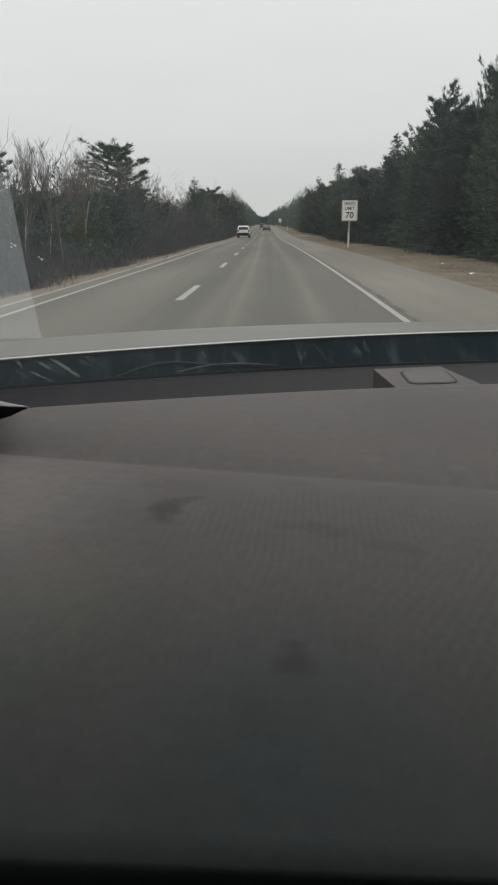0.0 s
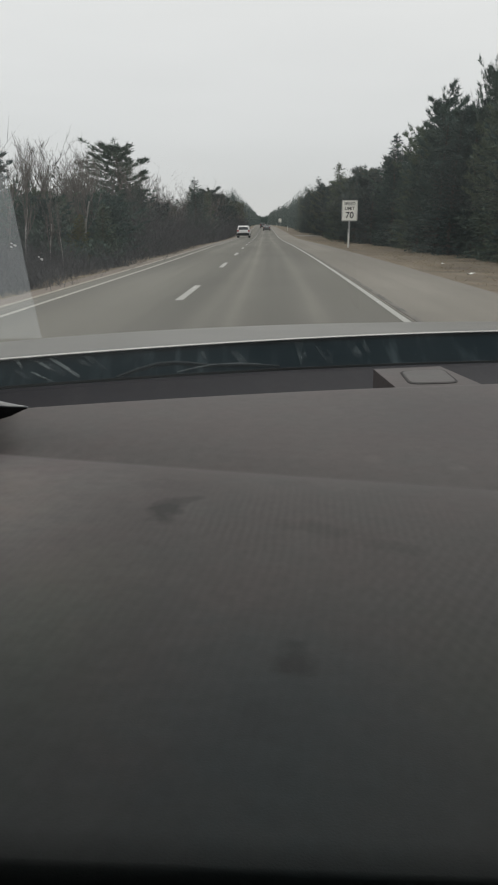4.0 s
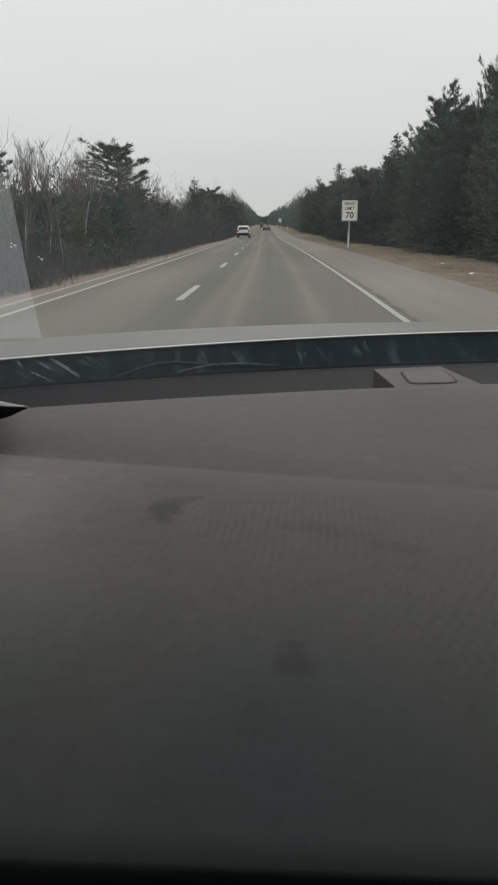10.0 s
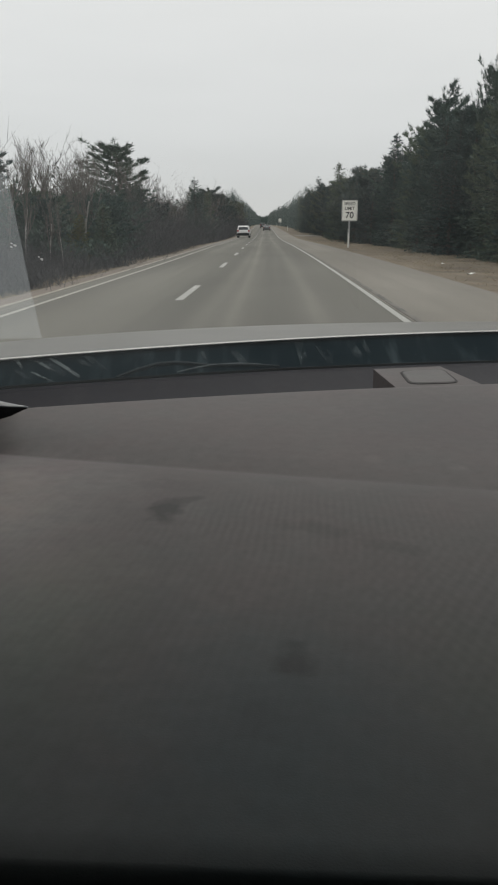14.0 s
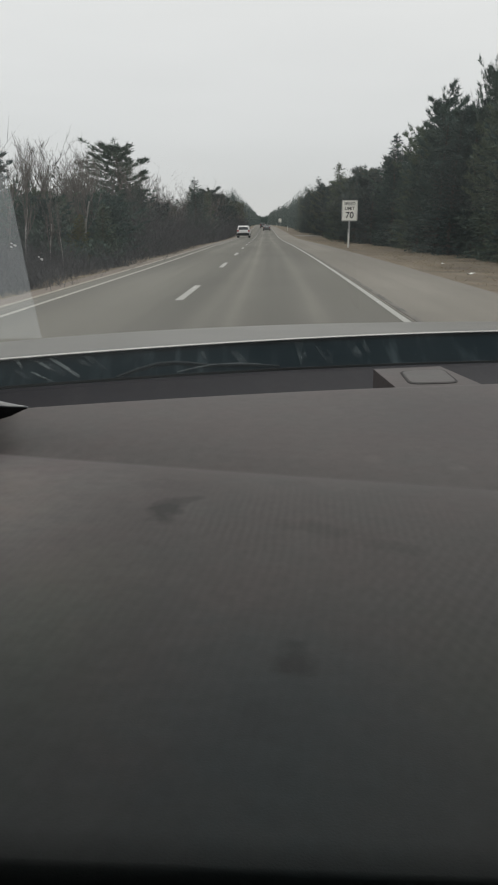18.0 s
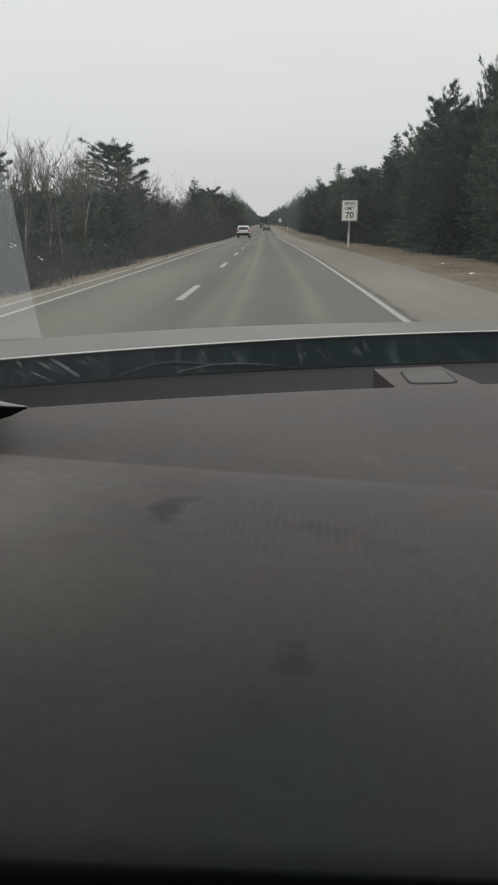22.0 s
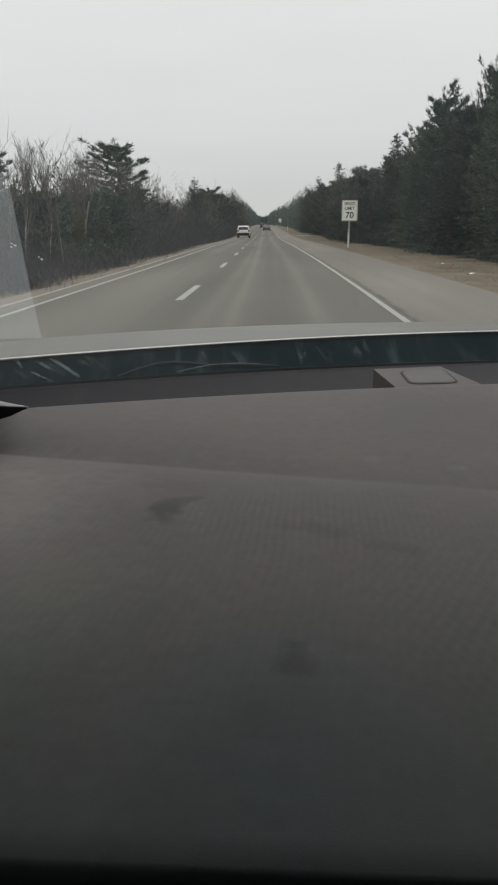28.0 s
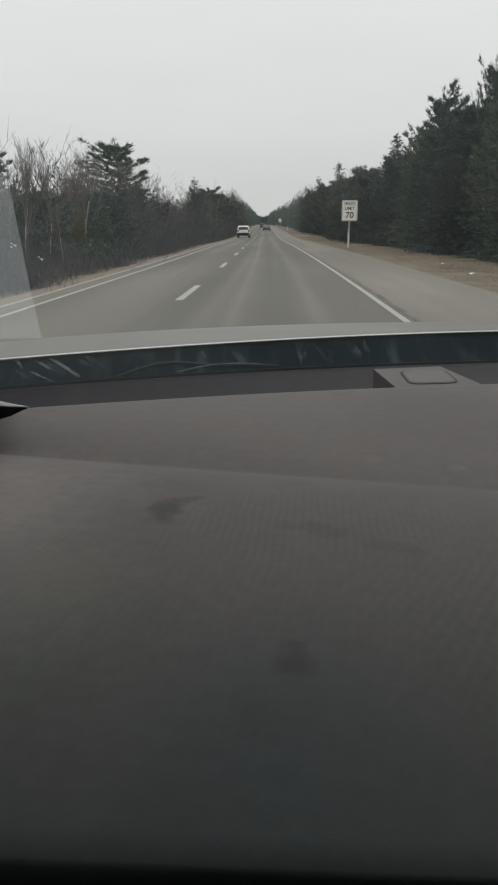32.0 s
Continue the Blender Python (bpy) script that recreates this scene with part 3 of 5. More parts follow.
def bare_tree(seed, height, spread, stem=2):
    """A leafless hardwood: a trunk that forks into limbs and fine upswept twigs."""
    rng = random.Random(seed)
    trunk, twigs = Soup(), Soup()

    def grow(p, d, length, r, depth):
        n = 4 if depth < 2 else 3 if depth == 2 else 2
        pts, rad = [p], [r]
        for i in range(n):
            d = (d + Vector((rng.gauss(0, 0.10), rng.gauss(0, 0.10), 0.07))).normalized()
            pts.append(pts[-1] + d * (length / n))
            rad.append(r * (1 - 0.55 * (i + 1) / n))
        (trunk if depth < stem else twigs).add(*tube(pts, rad, 6 if depth == 0 else 4 if depth == 1 else 3))
        if depth >= 4:
            return
        kids = (8, 4, 3, 3)[depth]
        for i in range(kids):
            t = rng.uniform(0.35, 1.0) if depth else rng.uniform(0.4, 1.0)
            q = pts[min(n, max(1, int(round(t * n))))]
            a = rng.uniform(0, 6.28)
            side = Vector((math.cos(a), math.sin(a), rng.uniform(0.1, 0.7))) * spread
            grow(q, (d + side).normalized(), length * rng.uniform(0.42, 0.66), max(0.012, rad[min(n, int(t * n))] * 0.62), depth + 1)

    grow(Vector((0, 0, -0.1)), Vector((rng.gauss(0, 0.05), rng.gauss(0, 0.05), 1)), height * 0.62, height * 0.014 + 0.02, 0)
    # Bring the grown tree to the height asked for
    k = height / max(p[2] for p in twigs.v)
    for soup in (trunk, twigs):
        soup.v = [(p[0] * k, p[1] * k, p[2] * k) for p in soup.v]
    return trunk, twigs


def tree_kind(name, label, category, parts):
    """A tree thing at the origin, from (part name, soup, material)."""
    ob = thing(name, Matrix.Identity(4), label, category)
    for pn, s, mat in parts:
        part_mesh(pn, s.mesh(pn, mat), ob)
    return ob


def pine_proto(seed, h, detail=1.0, mat=None):
    t, c = conifer(seed, h, "pine", detail)
    return tree_kind("pine_tree", "dark green pine with open upswept limbs at the wood's edge", "tree", (("trunk", t, BARK), ("crown", c, mat or NEEDLE_PINE)))


def spruce_proto(seed, h, detail=1.0, mat=None):
    t, c = conifer(seed, h, "spruce", detail)
    return tree_kind("spruce_tree", "dark narrow spruce with a pointed tip in the wood", "tree", (("trunk", t, BARK), ("crown", c, mat or NEEDLE_SPRUCE)))


def bare_proto(seed, h, spread=0.75, birch=False):
    t, c = bare_tree(seed, h, spread, 1 if birch else 2)
    if birch:
        return tree_kind("birch_tree", "leafless birch with a pale thin trunk among brush", "tree", (("trunk", t, BIRCH), ("crown", c, BARK_BARE)))
    return tree_kind("bare_tree", "leafless grey hardwood tree with fine upright twigs", "tree", (("trunk", t, BARK_BARE), ("crown", c, BARK_BARE)))


PINES = [pine_proto(s, 10.0, 0.66) for s in (11, 12, 13, 14)]
SPRUCES = [spruce_proto(s, 10.0, 0.8) for s in (21, 22, 23)]
# Far conifers carry the haze in their needle colour
FAR_PINES = [pine_proto(s, 10.0, 0.17, NEEDLE_HAZE) for s in (15, 16, 17)]
FAR_SPRUCES = [spruce_proto(s, 10.0, 0.4, NEEDLE_HAZE) for s in (24, 25, 26)]
BRONZE = spruce_proto(31, 10.0, 0.6, NEEDLE_BRONZE)
BARES = [bare_proto(s, 9.0, sp) for s, sp in ((41, 0.75), (42, 0.6), (43, 0.9))]
BIRCHES = [bare_proto(s, 9.0, 0.5, True) for s in (51, 52)]
USED = set()


def plant(proto, u, y, height, native, turn, group, wide=1.0):
    s = height / native
    p = land(u, y, -0.05)
    m = Matrix.LocRotScale(p, Euler((0, 0, turn)), (s * wide, s * wide, s))
    if proto.name in USED:
        ob = copy_thing(proto, m @ Matrix.Diagonal(proto.scale).inverted().to_4x4())
    else:
        USED.add(proto.name)
        proto.matrix_world = m
        ob = proto
    ob["group"] = group
    return ob


# Height of the roadside wood's edge along the way
EAVES = ((0, 7.2), (39, 7.3), (47, 8.0), (53, 8.6), (60, 7.5), (86, 7.5), (119, 8.2), (148, 8.8), (195, 10.0), (260, 10.4))


def plant_woods():
    rng = random.Random(77)
    east, west = "trees of the roadside wood", "trees of the median wood"
    # Landmarks of the median: the tall pine over the brush, the spruce, birches and bare crowns; then those of the roadside wood
    for proto, u, y, h, nat, turn, wide, grp in (
        (PINES[0], -12.2, 68.5, 8.5, 10, 0.4, 1.6, west), (SPRUCES[0], -8.6, 99.5, 7.4, 10, 1.0, 1.4, west), (SPRUCES[1], -9.3, 104, 5.9, 10, 0.3, 1.2, west), (SPRUCES[2], -8.9, 121, 6.9, 10, 1.3, 1.1, west),
        (PINES[1], -13.1, 38, 5.2, 10, 2.0, 1.1, west), (PINES[2], -9.0, 46, 3.4, 10, 0.2, 1.6, west), (SPRUCES[2], -8.3, 49, 3.7, 10, 0.9, 1.5, west),
        (BIRCHES[0], -12.2, 40, 5.9, 9, 0.2, 0.7, west), (BARES[0], -12.2, 45.5, 6.4, 9, 1.3, 1.1, west), (BARES[2], -12.5, 48, 6.3, 9, 0.4, 1.1, west), (BARES[1], -12.2, 55, 7.3, 9, 3.1, 0.8, west), (BARES[0], -12.6, 53, 6.2, 9, 4.4, 0.9, west),
        (BIRCHES[1], -8.2, 33.5, 4.2, 9, 4.0, 0.5, west), (BIRCHES[0], -8.6, 35.0, 4.4, 9, 1.0, 0.5, west), (BIRCHES[1], -8.3, 30.5, 4.6, 9, 5.2, 0.5, west),
        (BIRCHES[0], -8.0, 26.0, 4.4, 9, 0.5, 0.6, west), (BIRCHES[1], -7.1, 25.5, 3.0, 9, 1.5, 0.5, west), (BIRCHES[0], -6.9, 26.5, 2.8, 9, 3.5, 0.5, west),
        (BRONZE, -6.9, 29.0, 1.9, 10, 0.2, 1.6, west), (SPRUCES[1], -6.9, 33.0, 2.4, 10, 0.2, 1.5, west), (PINES[3], -7.2, 36.5, 2.7, 10, 1.2, 1.7, west), (SPRUCES[0], -7.6, 31.0, 2.2, 10, 2.2, 1.5, west),
        (SPRUCES[0], -9.6, 30.5, 2.7, 10, 0.6, 1.8, west), (PINES[2], -10.2, 33.5, 2.9, 10, 1.6, 1.8, west), (SPRUCES[1], -9.8, 36.0, 2.9, 10, 2.6, 1.8, west), (PINES[0], -10.6, 39.0, 3.1, 10, 3.6, 1.8, west),
        (SPRUCES[2], -10.0, 42.0, 3.0, 10, 4.6, 1.8, west), (BRONZE, -8.6, 39.5, 2.6, 10, 5.6, 1.8, west), (PINES[1], -8.9, 41.5, 2.9, 10, 0.9, 1.7, west), (SPRUCES[0], -10.9, 46.5, 3.3, 10, 1.9, 1.8, west),
        (PINES[3], -10.7, 50.5, 3.7, 10, 2.9, 1.7, west), (SPRUCES[1], -9.6, 54.0, 3.9, 10, 3.9, 1.6, west), (SPRUCES[2], -9.2, 59.0, 4.2, 10, 4.9, 1.5, west), (PINES[2], -10.4, 63.0, 4.4, 10, 5.9, 1.5, west),
        (BARES[0], -10.4, 74, 6.2, 9, 2.2, 0.8, west), (BARES[1], -12.2, 89, 7.3, 9, 1.2, 0.8, west), (BARES[2], -10.2, 78, 5.8, 9, 4.2, 0.9, west),
        (PINES[3], 11.2, 55.5, 10.3, 10, 0.5, 0.9, east), (PINES[1], 12.0, 65, 9.2, 10, 1.9, 0.75, east), (PINES[2], 11.9, 52.5, 8.9, 10, 3.0, 1.0, east), (PINES[0], 11.6, 43.5, 8.0, 10, 3.6, 0.9, east),
        (PINES[1], 11.6, 47.5, 8.4, 10, 5.1, 1.0, east), (SPRUCES[1], 10.9, 72.5, 9.3, 10, 0.7, 1.0, east), (SPRUCES[0], 11.2, 66, 8.6, 10, 3.1, 0.8, east), (SPRUCES[2], 10.5, 115.5, 10.3, 10, 2.7, 1.25, east), (SPRUCES[0], 10.5, 162, 10.9, 10, 2.0, 1.2, east),
        (SPRUCES[1], 10.6, 99, 8.7, 10, 4.0, 0.8, east), (SPRUCES[2], 10.7, 91.5, 8.2, 10, 5.0, 0.8, east), (SPRUCES[0], 10.7, 122, 9.0, 10, 1.0, 0.9, east),
        (PINES[0], 12.3, 46.8, 10.4, 10, 0.3, 0.45, east), (BARES[1], 12.2, 49.0, 9.6, 9, 2.3, 0.5, east), (BARES[0], 12.4, 110, 10.0, 9, 0.3, 0.7, east), (BARES[2], 12.2, 86, 9.4, 9, 0.9, 0.5, east), (BARES[1], 12.6, 128, 10.4, 9, 1.9, 0.6, east), (BARES[0], 12.4, 82, 9.6, 9, 2.9, 0.45, east),
    ):
        plant(proto, u, y, h, nat, turn, grp, wide)
    # The roadside wood: a close wall of pines and spruces, taller ranks behind
    y = 30.0
    while y < 235:
        for u0 in (11.3, 14.2, 18.0):
            if (u0 > 14 and y < 38) or (u0 > 18 and (y < 50 or y > 150)):
                continue
            spire = rng.random() < 0.2
            u, v = u0 + rng.uniform(-0.9, 0.9) - 0.005 * y, y + rng.uniform(-1.1, 1.1)
            hh = (knotted(v * 10.5 / u, EAVES) + 0.6 * (u - 10.5)) * rng.uniform(0.8, 1.0) + (rng.uniform(0.4, 1.1) if spire and y > 84 else 0.0)
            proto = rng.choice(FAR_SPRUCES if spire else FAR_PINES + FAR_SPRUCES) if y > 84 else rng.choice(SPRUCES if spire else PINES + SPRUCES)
            plant(proto, u, v, hh, 10, rng.uniform(0, 6.28), east, rng.uniform(0.95, 1.25))
        y += 2.9 + y * 0.014
    # The median wood: lower, a mix of bare crowns, birches and conifers that grows taller farther on
    y = 27.0
    while y < 235:
        for u0, lo, hi in ((-9.0, 0.62, 0.9), (-11.6, 0.8, 1.05), (-14.5, 0.85, 1.1)):
            if u0 < -11 and y < 34:
                continue
            full = (4.9 + 0.026 * min(y, 150)) * (0.76 if 60 < y < 130 else 1.0)
            hh = full * rng.uniform(lo, hi)
            if rng.random() < (0.4 if y < 60 else 0.5):
                plant(rng.choice(BARES + BARES + BIRCHES), u0 + rng.uniform(-1, 1) + 0.008 * min(y, 150), y + rng.uniform(-1, 1), hh * 1.08, 9, rng.uniform(0, 6.28), west, 1.0)
            else:
                plant(rng.choice(FAR_PINES + FAR_SPRUCES) if y > 58 else rng.choice(PINES + SPRUCES + [BRONZE]), u0 + rng.uniform(-1, 1) + 0.008 * min(y, 150), y + rng.uniform(-1, 1), hh * (0.58 if y < 64 else 0.70 if y < 135 else 0.93), 10, rng.uniform(0, 6.28), west, rng.uniform(1.1, 1.5))
        y += 3.4 + y * 0.014


plant_woods()


def brush_stuff():
    """Leafless brush under the median trees, and low dark growth at the wood's foot."""
    rng = random.Random(9)
    s = Soup()
    for k in range(1300):
        y = 16 + 238 * rng.random() ** 1.7
        u = -5.6 - abs(rng.gauss(0, 2.8)) - 0.003 * y
        h = rng.uniform(1.2, 4.2) * (1 + 0.003 * y) * (0.3 if u > -6.1 else 0.65 if u > -7.2 else 1.0) * (0.75 + 0.7 * noise.noise(Vector((u * 0.3, y * 0.16, 7))))
        if y < 37 and u > -8.6:
            h *= 0.5
        p = Vector(land(u, y, -0.05))
        for i in range(34):
            a = rng.uniform(0, 6.28)
            d = Vector((math.cos(a) * rng.uniform(0.1, 1.1), math.sin(a) * rng.uniform(0.1, 1.1), 1)).normalized()
            L = h * rng.uniform(0.5, 1.1)
            q = p + Vector((rng.gauss(0, 0.45), rng.gauss(0, 0.45), 0))
            bow = Vector((rng.gauss(0, 0.15), rng.gauss(0, 0.15), 0)) * L
            w = 0.006 + 0.00008 * y
            side = Vector((math.sin(a + 1), math.cos(a + 1), 0)) * w
            mid, tip = q + d * L * 0.5 + bow * 0.4, q + d * L + bow
            s.add([q - side, q + side, mid + side * 0.7, mid - side * 0.7, tip], [(0, 1, 2, 3), (3, 2, 4)])
            for j in range(4):
                c = q.lerp(tip, rng.uniform(0.3, 0.98))
                e = c + Vector((rng.gauss(0, 0.3), rng.gauss(0, 0.3), rng.uniform(0.1, 0.5))) * (0.5 + 0.2 * h)
                s.add([c - side * 0.6, c + side * 0.6, e], [(0, 1, 2)])
    tagged(part_mesh("brush", s.mesh("brush", BRUSH)), "tangled grey-brown leafless brush under the median trees", "brush", kind="stuff")
    s = Soup()
    for k in range(420):
        y = 28 + 200 * rng.random() ** 1.6
        east = rng.random() < 0.7
        u = (10.6 + abs(rng.gauss(0, 0.9)) + 0.004 * y) if east else (-6.6 - abs(rng.gauss(0, 1.3)))
        p = Vector(land(u, y, 0.0))
        for i in range(16):
            c = p + Vector((rng.gauss(0, 0.4), rng.gauss(0, 0.4), rng.uniform(0.0, 1.3 if east else 0.9)))
            needle_tuft(s, rng, c, (0, 0, 0.4), 7, 0.26, 0.03)
    for k in range(260):
        y = 27 + 120 * rng.random() ** 1.5
        u = -6.7 - abs(rng.gauss(0, 2.1))
        if noise.noise(Vector((u * 0.35, y * 0.13, 2))) < 0.02:
            continue
        p = Vector(land(u, y, 0.0))
        h = rng.uniform(0.9, 3.0)
        for i in range(34):
            t = rng.random()
            r = 0.55 * h * (1 - t) * rng.random() ** 0.5
            a = rng.uniform(0, 6.28)
            needle_tuft(s, rng, p + Vector((math.cos(a) * r, math.sin(a) * r, 0.1 + t * h)), (math.cos(a) * 0.5, math.sin(a) * 0.5, 0.3), 7, 0.22, 0.022)
    tagged(part_mesh("undergrowth", s.mesh("undergrowth", NEEDLE_SPRUCE)), "low dark evergreen growth at the foot of the wood", "undergrowth", kind="stuff")


brush_stuff()


def far_woods():
    """The woods past the trees that can be told apart, to the road's end, and behind the first ranks."""
    rng = random.Random(15)
    for name, sign, label in (("far_woods", 1, "distant dark conifer wood beside the road"), ("far_woods", -1, "distant mixed wood in the median")):
        s = Soup()
        spots = []
        for k in range(820):
            y = 215 + 1000 * rng.random() ** 1.5
            edge = (10.8 if sign > 0 else 8.8) - 3.2 * min(1.0, max(0.0, (y - 350) / 400))
            spots.append((edge + rng.random() ** 2.2 * 14, y, rng.uniform(8.5, 12.0) if sign > 0 else rng.uniform(7, 11.5)))
        for k in range(150):
            y = 70 + 150 * rng.random()
            spots.append(((21 if sign > 0 else 16) + rng.random() * 12, y, rng.uniform(8.5, 11.5) if sign > 0 else rng.uniform(5.0, 7.2)))
        for k in range(170):
            # The woods already passed; the median is open farther back
            y = 25 - 330 * rng.random()
            if sign < 0 and y < -110:
                continue
            spots.append(((11.5 if sign > 0 else 9.5) + rng.random() * 14, y, rng.uniform(8, 11.5) if sign > 0 else rng.uniform(5, 9)))
        for u, y, h in spots:
            p = Vector(land(sign * u, y, 0))
            tight = rng.random() < 0.55
            n = 130 if y > 215 else 190
            for i in range(n):
                k = (i + rng.random()) / n
                a = rng.uniform(0, 6.28)
                r = h * (0.20 if tight else 0.25) * (1 - k) ** (0.9 if tight else 0.5) * rng.uniform(0.55, 1.05) + 0.1
                c = p + Vector((math.cos(a) * r, math.sin(a) * r, 0.3 + k * (h - 0.3)))
                d = Vector((math.cos(a), math.sin(a), -0.1 if tight else 0.7)).normalized()
                w = 0.11 * (1.25 - 0.75 * k) + 0.00016 * y
                side = d.orthogonal().normalized()
                side.rotate(Matrix.Rotation(rng.uniform(-0.8, 0.8), 3, d))
                L = w * 2.6
                b = c - d * L * 0.5
                s.add([b - side * w, b + side * w, c + d * L * 0.6], [(0, 1, 2)])
            s.add([p + Vector((-0.06, 0, 0)), p + Vector((0.06, 0, 0)), p + Vector((0, 0, h * 1.02))], [(0, 1, 2)])
        tagged(part_mesh(name, s.mesh(name, NEEDLE_HAZE)), label, "woods", kind="stuff")
    # Woods across the end of the view
    s = Soup()
    for k in range(900):
        y = 1250 + 250 * rng.random()
        u = rng.uniform(-420, 420)
        h = rng.uniform(9, 16) + (6 if abs(u - 4) < 40 else 0)
        p = Vector(land(u, y, -0.5))
        for i in range(10):
            c = p + Vector((rng.gauss(0, 2.0), rng.gauss(0, 2.0), rng.uniform(0, h * 0.7)))
            s.add([c - Vector((1.6, 0, 0)), c + Vector((1.6, 0, 0)), c + Vector((rng.gauss(0, 0.5), 0, 5))], [(0, 1, 2)])
    tagged(part_mesh("backdrop", s.mesh("backdrop", NEEDLE_SPRUCE)), "far line of dark trees closing the view", "woods", kind="stuff")


far_woods()


def grass_stuff():
    rng = random.Random(4)
    s = Soup()
    for k in range(22000):
        y = 12 + 120 * rng.random() ** 1.8
        u = (4.5 + 6.8 * rng.random()) if rng.random() < 0.6 else (-5.05 - 4.0 * rng.random())
        p = Vector(land(u, y, 0.0))
        h = rng.uniform(0.02, 0.075) * (0.6 if abs(u) < 5.8 else 1.0)
        for i in range(2):
            a = rng.uniform(0, 3.14)
            q = p + Vector((rng.gauss(0, 0.08), rng.gauss(0, 0.08), -0.01))
            side = Vector((math.cos(a), math.sin(a), 0)) * 0.012
            s.add([q - side, q + side, q + Vector((rng.gauss(0, 0.05), rng.gauss(0, 0.05), h))], [(0, 1, 2)])
    tagged(part_mesh("grass", s.mesh("grass", GRASS_BLADE)), "short dry tan grass on the verges", "grass", kind="stuff")


grass_stuff()


# ------------------------------------------------------------------ road signs and posts
def lettering(text, size, mat, parent, x, z, y, wide=1.0, name="lettering"):
    cu = bpy.data.curves.new("letters", "FONT")
    cu.body, cu.size, cu.align_x, cu.align_y, cu.extrude, cu.offset = text, size, "CENTER", "CENTER", 0.002, size * 0.012
    tmp = bpy.data.objects.new("letters", cu)
    scene.collection.objects.link(tmp)
    dg = bpy.context.evaluated_depsgraph_get()
    me = bpy.data.meshes.new_from_object(tmp.evaluated_get(dg))
    bpy.data.objects.remove(tmp)
    bpy.data.curves.remove(cu)
    me.materials.clear()
    me.materials.append(mat)
    me.transform(Matrix.Translation((x, y, z)) @ Matrix.Rotation(radians(90), 4, "X") @ Matrix.Diagonal((wide, 1, 1, 1)))
    return part_mesh(name, me, parent, "black " + text.lower() + " lettering")


def rounded_plate(w, h, z0, y0, y1, r):
    bm = bmesh.new()
    pts = []
    for cx, cz, a0 in ((w / 2 - r, z0 + h - r, 0), (-w / 2 + r, z0 + h - r, 90), (-w / 2 + r, z0 + r, 180), (w / 2 - r, z0 + r, 270)):
        for i in range(5):
            a = radians(a0 + 22.5 * i)
            pts.append((cx + r * math.cos(a), cz + r * math.sin(a)))
    f = bm.faces.new([bm.verts.new((p[0], y0, p[1])) for p in pts])
    g = bmesh.ops.extrude_face_region(bm, geom=[f])
    for e in g["geom"]:
        if isinstance(e, bmesh.types.BMVert):
            e.co.y = y1
    return bm


def frame_ring(w, h, z0, y, t, inset):
    bm = bmesh.new()
    a, b = w / 2 - inset, z0 + inset
    c = z0 + h - inset
    box(bm, -a, a, y - 0.003, y, c - t, c)
    box(bm, -a, a, y - 0.003, y, b, b + t)
    box(bm, -a, -a + t, y - 0.003, y, b + t, c - t)
    box(bm, a - t, a, y - 0.003, y, b + t, c - t)
    return bm


def road_sign(name, u, y, lines, label, z0=1.95, w=1.22, h=1.55, turn=0.0):
    ob = thing(name, Matrix.Translation(land(u, y)) @ Matrix.Rotation(turn, 4, "Z"), label, "road sign", "white road signs")
    part("plate", rounded_plate(w, h, z0, -0.004, 0.0, 0.07), SIGN_WHITE, ob)
    part("border", frame_ring(w, h, z0, -0.005, 0.022, 0.03), SIGN_BLACK, ob)
    bm = bmesh.new()
    box(bm, -0.055, 0.055, 0.005, 0.02, -0.3, z0 + h - 0.15)
    box(bm, -0.055, -0.042, 0.02, 0.075, -0.3, z0 + h - 0.15)
    box(bm, 0.042, 0.055, 0.02, 0.075, -0.3, z0 + h - 0.15)
    part("post", bm, METAL, ob, "galvanised steel channel post")
    for zz in (z0 + 0.3, z0 + h - 0.3):
        bm = bmesh.new()
        bmesh.ops.create_cone(bm, cap_ends=True, segments=8, radius1=0.02, radius2=0.02, depth=0.014, matrix=Matrix.Translation((0, -0.009, zz)) @ Matrix.Rotation(radians(90), 4, "X"))
        part("bolt", bm, METAL, ob)
    for text, size, z, wide in lines:
        lettering(text, size, SIGN_BLACK, ob, 0, z0 + z, -0.006, wide)
    return ob


road_sign("speed_limit_sign", 6.28, 64.0, (("SPEED", 0.34, 1.28, 0.95), ("LIMIT", 0.34, 0.93, 0.95), ("70", 0.66, 0.42, 1.0)),
          "white speed limit 70 sign on a steel post in the verge")
road_sign("keep_right_sign", 6.5, 355.0, (("KEEP", 0.30, 1.30, 1.0), ("RIGHT", 0.30, 0.96, 1.0), ("EXCEPT", 0.30, 0.60, 0.9), ("TO PASS", 0.30, 0.25, 0.9)),
          "white sign on a steel post telling slow traffic to keep over")


def delineator(u, y):
    ob = thing("delineator_post", Matrix.Translation(land(u, y)), "slim white plastic marker post in the verge", "marker post", "marker posts")
    bm = box(bmesh.new(), -0.055, 0.055, -0.01, 0.01, -0.2, 1.3, 0.006)
    part("post", bm, POST_WHITE, ob)
    part("reflector", box(bmesh.new(), -0.04, 0.04, -0.016, -0.011, 1.08, 1.24, 0.002), METAL, ob, "grey reflector")
    return ob


for y in (61.0, 226.0, 391.0):
    delineator(5.93 if y < 100 else 5.9, y)


